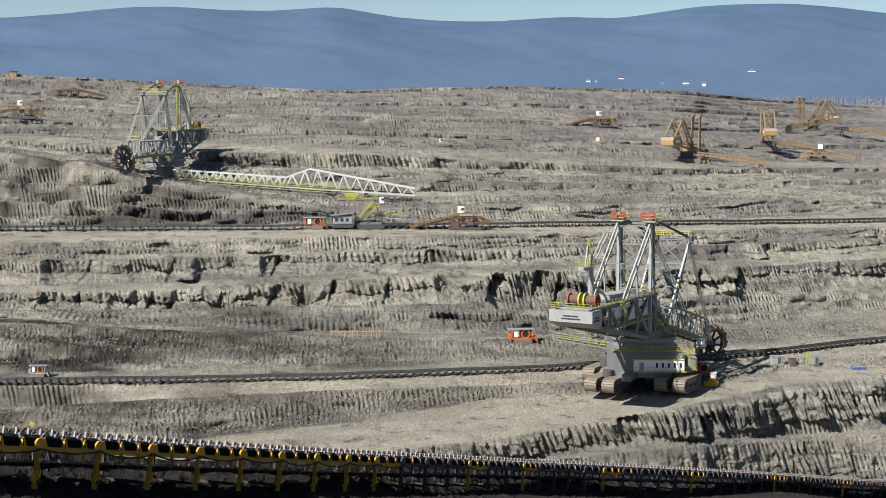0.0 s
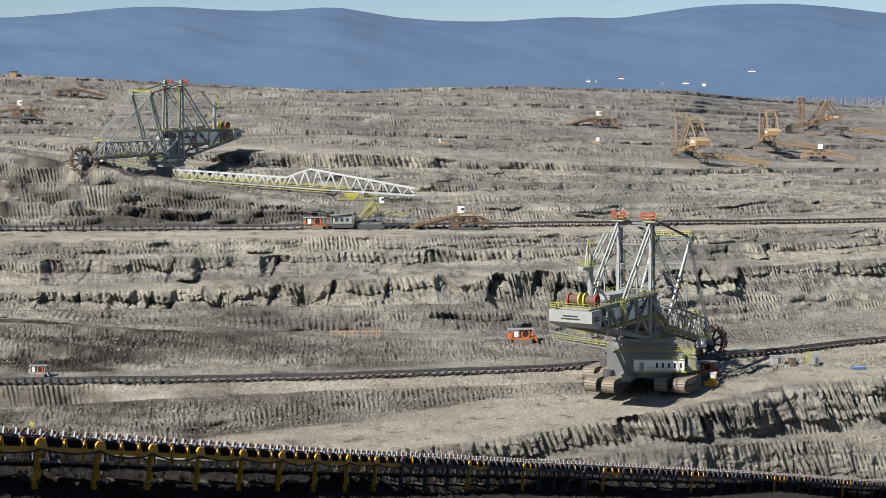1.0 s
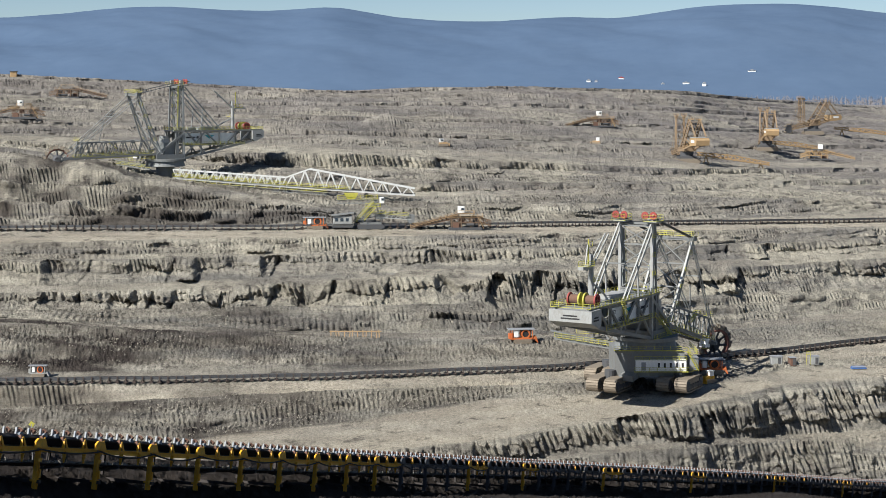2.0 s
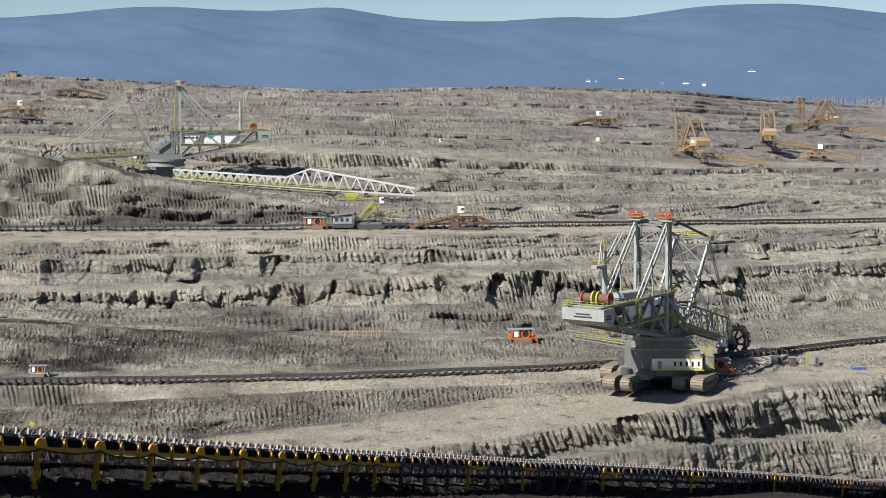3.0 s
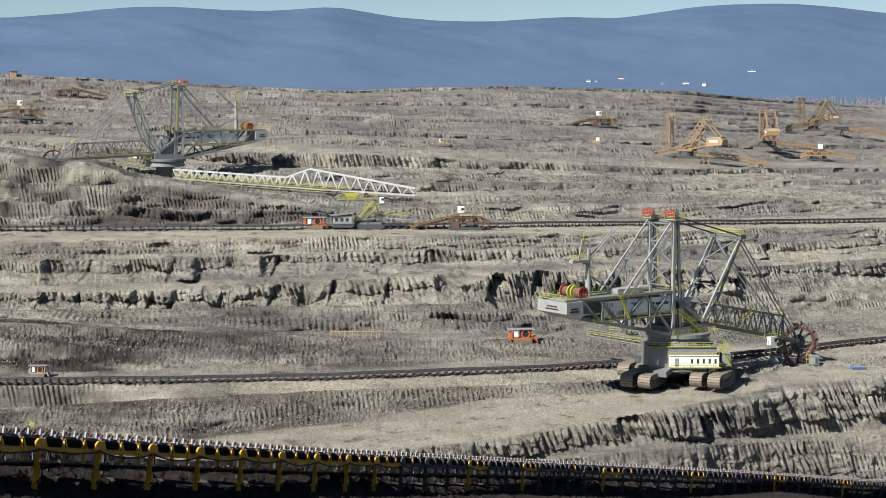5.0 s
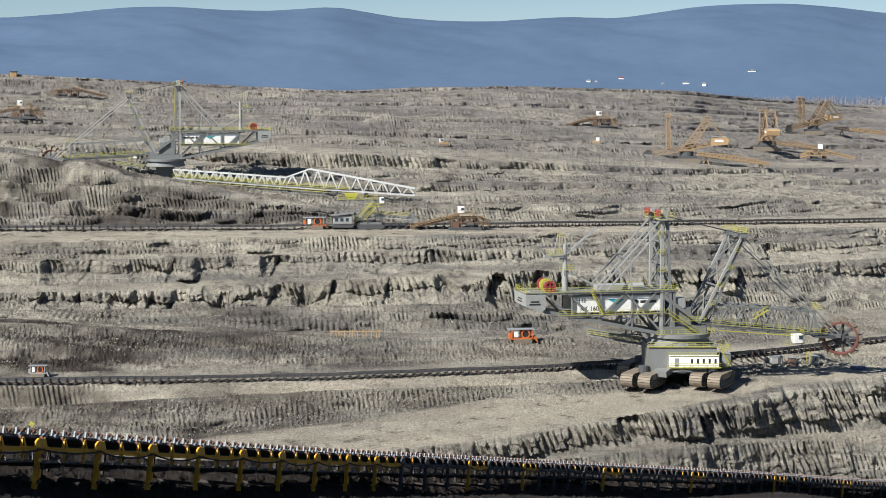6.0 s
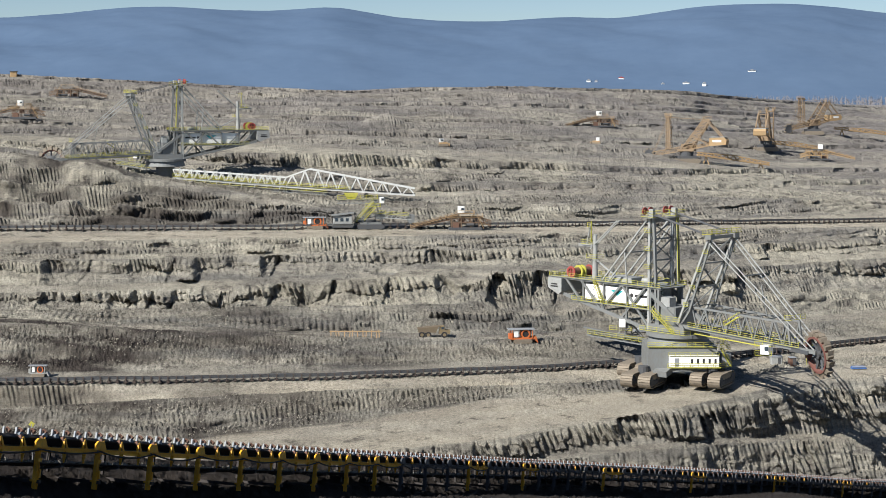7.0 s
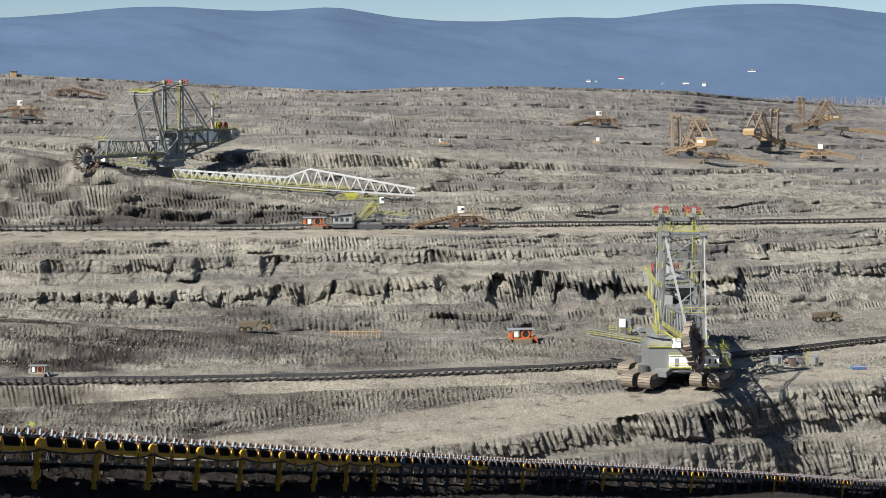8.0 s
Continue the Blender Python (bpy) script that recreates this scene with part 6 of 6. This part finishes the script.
def ochre_bridge(x0, y0, x1, y1, h, label):
    root = thing("discharge_bridge", pose(0, 0, 0), label, "belt bridge")
    a, b = Vector((x0, y0, ground_at(x0, y0) + h)), Vector((x1, y1, ground_at(x1, y1) + h * 0.9))
    mid = a.lerp(b, 0.5) + Vector((0, 0, 2.2))
    for s in (-1.3, 1.3):
        o = Vector((0, s, 0))
        part("side_truss", Geo().truss(a + Vector((0, 0, 1.2)) + o, mid + o, a + o, a.lerp(b, 0.5) + o, 5, 0.3).truss(mid + o, b + Vector((0, 0, 1.2)) + o, a.lerp(b, 0.5) + o, b + o, 5, 0.3), OCHRE, root)
    part("belt", Geo().beam(a, b, 2.4, 0.7), OCHRE, root)
    for u in (0.12, 0.88):
        p = a.lerp(b, u)
        g = ground_at(p.x, p.y)
        part("support_leg", Geo().beam((p.x - 1.5, p.y, g - 0.5), p, 0.5).beam((p.x + 1.5, p.y, g - 0.5), p, 0.5), OCHRE, root)


ochre_bridge(123, 800, 159, 806, 4.0, "long ochre discharge bridge on the far bench")
ochre_bridge(182, 925, 214, 935, 4.0, "ochre discharge bridge beyond the digger")
ochre_bridge(248, 1050, 290, 1060, 4.0, "ochre discharge bridge under the far rim")

# small yellow cabin at the rim, yellow marker flag in front
cab = thing("rim_cabin", put(-236, 914, 10), "small ochre cabin on the pit rim", "cabin")
part("body", Geo().box((0, 0, 1.6), (3.6, 3.0, 3.0)), OCHRE, cab)
part("roof", Geo().box((0, 0, 3.2), (4.2, 3.6, 0.3)), SHADE_STEEL, cab)
flag = thing("marker_flag", pose(*(CONVEYOR_LINE.stance(30.5) @ Vector((0, 2.2, 2.3)))), "yellow marker board on a pole at the belt", "marker")
part("pole", Geo().tube((0, 0, -2.4), (0, 0, 0.9), 0.04, 6), GALV, flag)
part("board", Geo().box((0, 0, 0.9), (0.3, 0.04, 0.28), Matrix.Rotation(radians(35), 3, "Y")), LEMON, flag)


m_, nt_, b_ = nodes_of("soil_clods")
_f = noise_tex(nt_, 0.6, 4, 0.7)
nt_.links.new(ramp(nt_, _f, [(0.3, (0.14, 0.128, 0.105)), (0.7, (0.27, 0.25, 0.205))]), b_.inputs["Base Color"])
b_.inputs["Roughness"].default_value = 0.95
CLOD = m_


# ---- loose rocks: rubble strewn over the slopes and benches ----
def rocks():
    rng = random.Random(11)
    g = Geo()
    ico = [(0, 0, 1), (0.9, 0, 0.1), (-0.3, 0.85, 0.15), (-0.5, -0.8, 0.0), (0.3, 0.4, -0.7)]
    tri = [(0, 1, 2), (0, 2, 3), (0, 3, 1), (1, 4, 2), (2, 4, 3), (3, 4, 1)]
    zones = ((11, 0.0, 1.0, 9000, 0.5, -0.3, 0.10), (14, 0.0, 1.0, 11000, 0.5, -0.3, 0.3), (6, 0.1, 1.0, 1800, 0.5, 0.0, 0.3), (8, 0.0, 1.0, 2200, 0.45, 0.05, 0.3), (16, 0.0, 1, 3500, 0.7, -0.3, 0.3), (24, 0.0, 1.0, 3500, 0.9, -0.3, 0.3), (22, 0.5, 1.0, 1600, 0.7, -0.3, 0.3), (7, 0, 1, 1600, 0.6, 0, 0.3))
    for e, v0, v1, count, size, t0, t1 in zones:
        for _ in range(count):
            t, v = rng.uniform(t0, t1), rng.uniform(v0, v1)
            d = np.interp(t, BEARINGS, EDGES[e][2]) * (1 - v) + np.interp(t, BEARINGS, EDGES[e + 1][2]) * v
            if vnoise(np.array(t * d / 18.0), np.array(d / 9.0)) < rng.uniform(-0.6, 0.5):
                continue
            r = size * (0.2 + 0.8 * rng.random() ** 5)
            x = t * d
            z = ground_at(x, float(d))
            rot = Euler((rng.random() * 6, rng.random() * 6, rng.random() * 6)).to_matrix()
            g.add([rot @ (Vector(p) * r * rng.uniform(0.7, 1.3)) + Vector((x, d, z + r * 0.15)) for p in ico], tri)
    ob = part("rubble", g, CLOD)
    tagged(ob, "loose grey broken rock strewn over the benches", "rubble", kind="stuff")


rocks()


# ---- far woods and hamlets at the mountains' foot ----
def far_woods():
    rng = random.Random(5)
    g = Geo()
    for _ in range(520):
        t, d = rng.uniform(0.10, 0.36), rng.uniform(2250, 2560)
        x, h = t * d, rng.uniform(11, 19)
        z = 61.0
        g.add([(x - 0.5, d, z), (x + 0.5, d, z), (x, d, z + h)], [(0, 1, 2)])
        for k in range(7):
            u = 0.35 + 0.6 * k / 7
            w = (1 - u) * rng.uniform(4, 8)
            a = rng.uniform(-1, 1)
            g.add([(x, d, z + h * u), (x + w * a, d + 1, z + h * u + 1.8), (x + w * a * 0.6, d, z + h * u + 2.6)], [(0, 1, 2)])
    bark = paint("bare_birch", (0.22, 0.21, 0.22), 0.9, amount=0.3)
    tagged(part("far_woods", g, bark), "bare grey birch wood on the plain beyond the pit", "woods", kind="stuff")


far_woods()


def house(x, y, z, w, roofed, label):
    root = thing("house", pose(x, y, z), label, "house", "hamlet houses below the mountains")
    part("wall", Geo().box((0, 0, -1.0), (w, 7, 12)), WHITE, root)
    part("roof", Geo().prism([(-w / 2 - 0.8, 4.6), (w / 2 + 0.8, 4.6), (0, 7.4)], -4.2, 4.2), roofed, root)


def hillside(t, rise):
    """The place on the mountain slope at a bearing and an elevation from the viewing mound."""
    for k in range(400):
        v = k / 400
        d = 3300 + 1350 * v
        if MOUNTAIN_Z(t, v) - 82 >= rise * d:
            break
    return t * d, d, 82 + rise * d


for _t, _r, _w, _mt, _lb in ((0.0875, 0.0063, 9, GALV, "white house with a grey roof"), (0.107, 0.0078, 11, RED, "white house with a red roof"), (0.146, 0.0048, 14, GALV, "long white farm building"), (0.1855, 0.0122, 17, GALV, "white hall on the wooded slope"), (0.132, 0.0042, 7, GALV, "small white house below the woods"), (0.157, 0.0045, 8, GALV, "small white house by the farm"), (0.092, 0.0058, 6, GALV, "small white cottage below the woods")):
    _x, _y, _z = hillside(_t, _r)
    house(_x, _y - 6, _z, _w, _mt, _lb)


def motions():
    key_excavator(EX_A, [
        (0.0, 56.3, 460, 0.5, 59.5, -6), (1.7, 56.3, 460, 0.5, 59.0, -6), (2.8, 60.8, 462, 0.5, 57.0, -6), (3.5, 63, 464, 0.5, 55.5, -6), (4.0, 64.5, 465, 0.5, 52.0, -6),
        (4.5, 66.7, 467, 0.5, 48.0, -6), (5.1, 67, 467, 0.5, 33, -3), (5.8, 67, 467, 0.5, 16.5, 1.0), (6.2, 67, 467, 0.5, 7, 2.5), (6.5, 67, 467, 0.5, -6, 3.4), (6.8, 67, 467, 0.5, -37, 4),
        (7.0, 67, 467, 0.5, -49, 5), (7.4, 67, 467, 0.5, -61.5, 8), (7.8, 67, 467, 0.5, -82, 10), (8.0, 67, 467, 0.5, -92, 10)])
    key_excavator(EX_B, [(t, -111.5, 664, 43.2, turn, up + 3) for t, turn, up in (
        (0.0, 261, 5), (0.5, 250, 5), (1.0, 238, 4), (1.5, 229, 4), (2.2, 209, 3), (2.8, 195, 2), (3.2, 190, 2), (3.6, 193, 2), (4.0, 200, 3), (4.4, 209, 3),
        (4.8, 210, 3), (5.3, 200, 2), (5.8, 190, 2), (6.2, 191, 2), (6.6, 195, 2), (7.2, 210, 3), (7.6, 228, 4), (8.0, 240, 5))])

    def drive(ob, rows):
        walk(ob, [(t, pose(x, y, ground_at(x, y) + 0.05, 0, 0, yaw)) for t, x, y, yaw in rows])

    def descend(ob, rows, nose):
        walk(ob, [(t, pose(x, y, ground_at(x, y) - 0.06, 0, nose, yaw)) for t, x, y, yaw in rows])

    descend(TANKER, [(0.0, -90, 18, 2), (3.2, -44, 17, 2), (3.4, -17, 16.2, 6), (3.5, 3.85, 21.1, 59), (3.6, 13.5, 31, 48), (3.9, 34, 52, 46), (8.0, 70, 88, 45)], 9)
    descend(VAN, [(0.0, -120, 22, 0), (6.5, -38, 22, 0), (6.7, -19, 21.5, 0), (6.8, -3.5, 21.5, 0), (6.9, 12, 21.5, 0), (7.2, 34, 22, 0), (8.0, 60, 22, 0)], 0)
    drive(DUMP_A, [(0.0, -260, 494, 0), (6.3, -150, 496, 0), (6.5, -98, 499, -1), (6.8, -38, 505, 0), (7.0, -3, 510, 2), (7.4, 50, 522, 10), (7.8, 111, 553, 8), (8.0, 131, 560, 8)])
    drive(DUMP_B, [(0.0, -300, 494, 0), (7.6, -150, 496, 0), (7.9, -80, 501, 0), (8.0, -58, 503, 0)])
    drive(CAR_A, [(0.0, 250, 575, 190), (4.2, 165, 565, 190), (4.3, 146, 560, 190), (4.4, 129, 553, 192), (4.5, 108, 548, 192), (4.7, 80, 538, 194), (8.0, 73, 534, 194)])
    drive(CAR_B, [(0.0, 280, 575, 190), (4.3, 160, 563, 190), (4.4, 134, 556, 190), (4.5, 122, 551, 190), (4.6, 98, 545, 192), (4.8, 70, 533, 194), (8.0, 64, 530, 194)])
    drive(DOZER, [(0.0, 76.5, 463, 250), (1.7, 76.5, 463, 250), (2.4, 70, 474, 170), (2.8, 62, 478, 180), (8.0, 60, 478, 180)])
    drive(SERVICE, [(0.0, 74.5, 474, 0), (1.0, 75.5, 474, 0), (1.7, 77, 474, 0), (2.8, 79, 474, 0), (4.0, 81.5, 474, 0), (4.5, 82.5, 474, 0), (5.2, 76, 475, 0), (5.8, 68, 476, 0), (8.0, 66, 476, 0)])
    for top, rows in ((OD_A_TOP, ((0.0, 53), (0.4, 104), (2.2, 104), (3.6, 106), (4.0, 115), (4.4, 129), (4.7, 138), (5.3, 160), (5.8, 175), (6.6, 170), (7.2, 155), (7.7, 140), (8.0, 118))),
                      (OD_B_TOP, ((0.0, 86), (1.6, 92), (2.8, 80), (3.2, 90), (6.4, 90), (6.8, 78), (7.2, 60), (8.0, 50)))):
        walk(top, [(t, pose(0, 0, 0, 0, 0, a)) for t, a in rows])


motions()
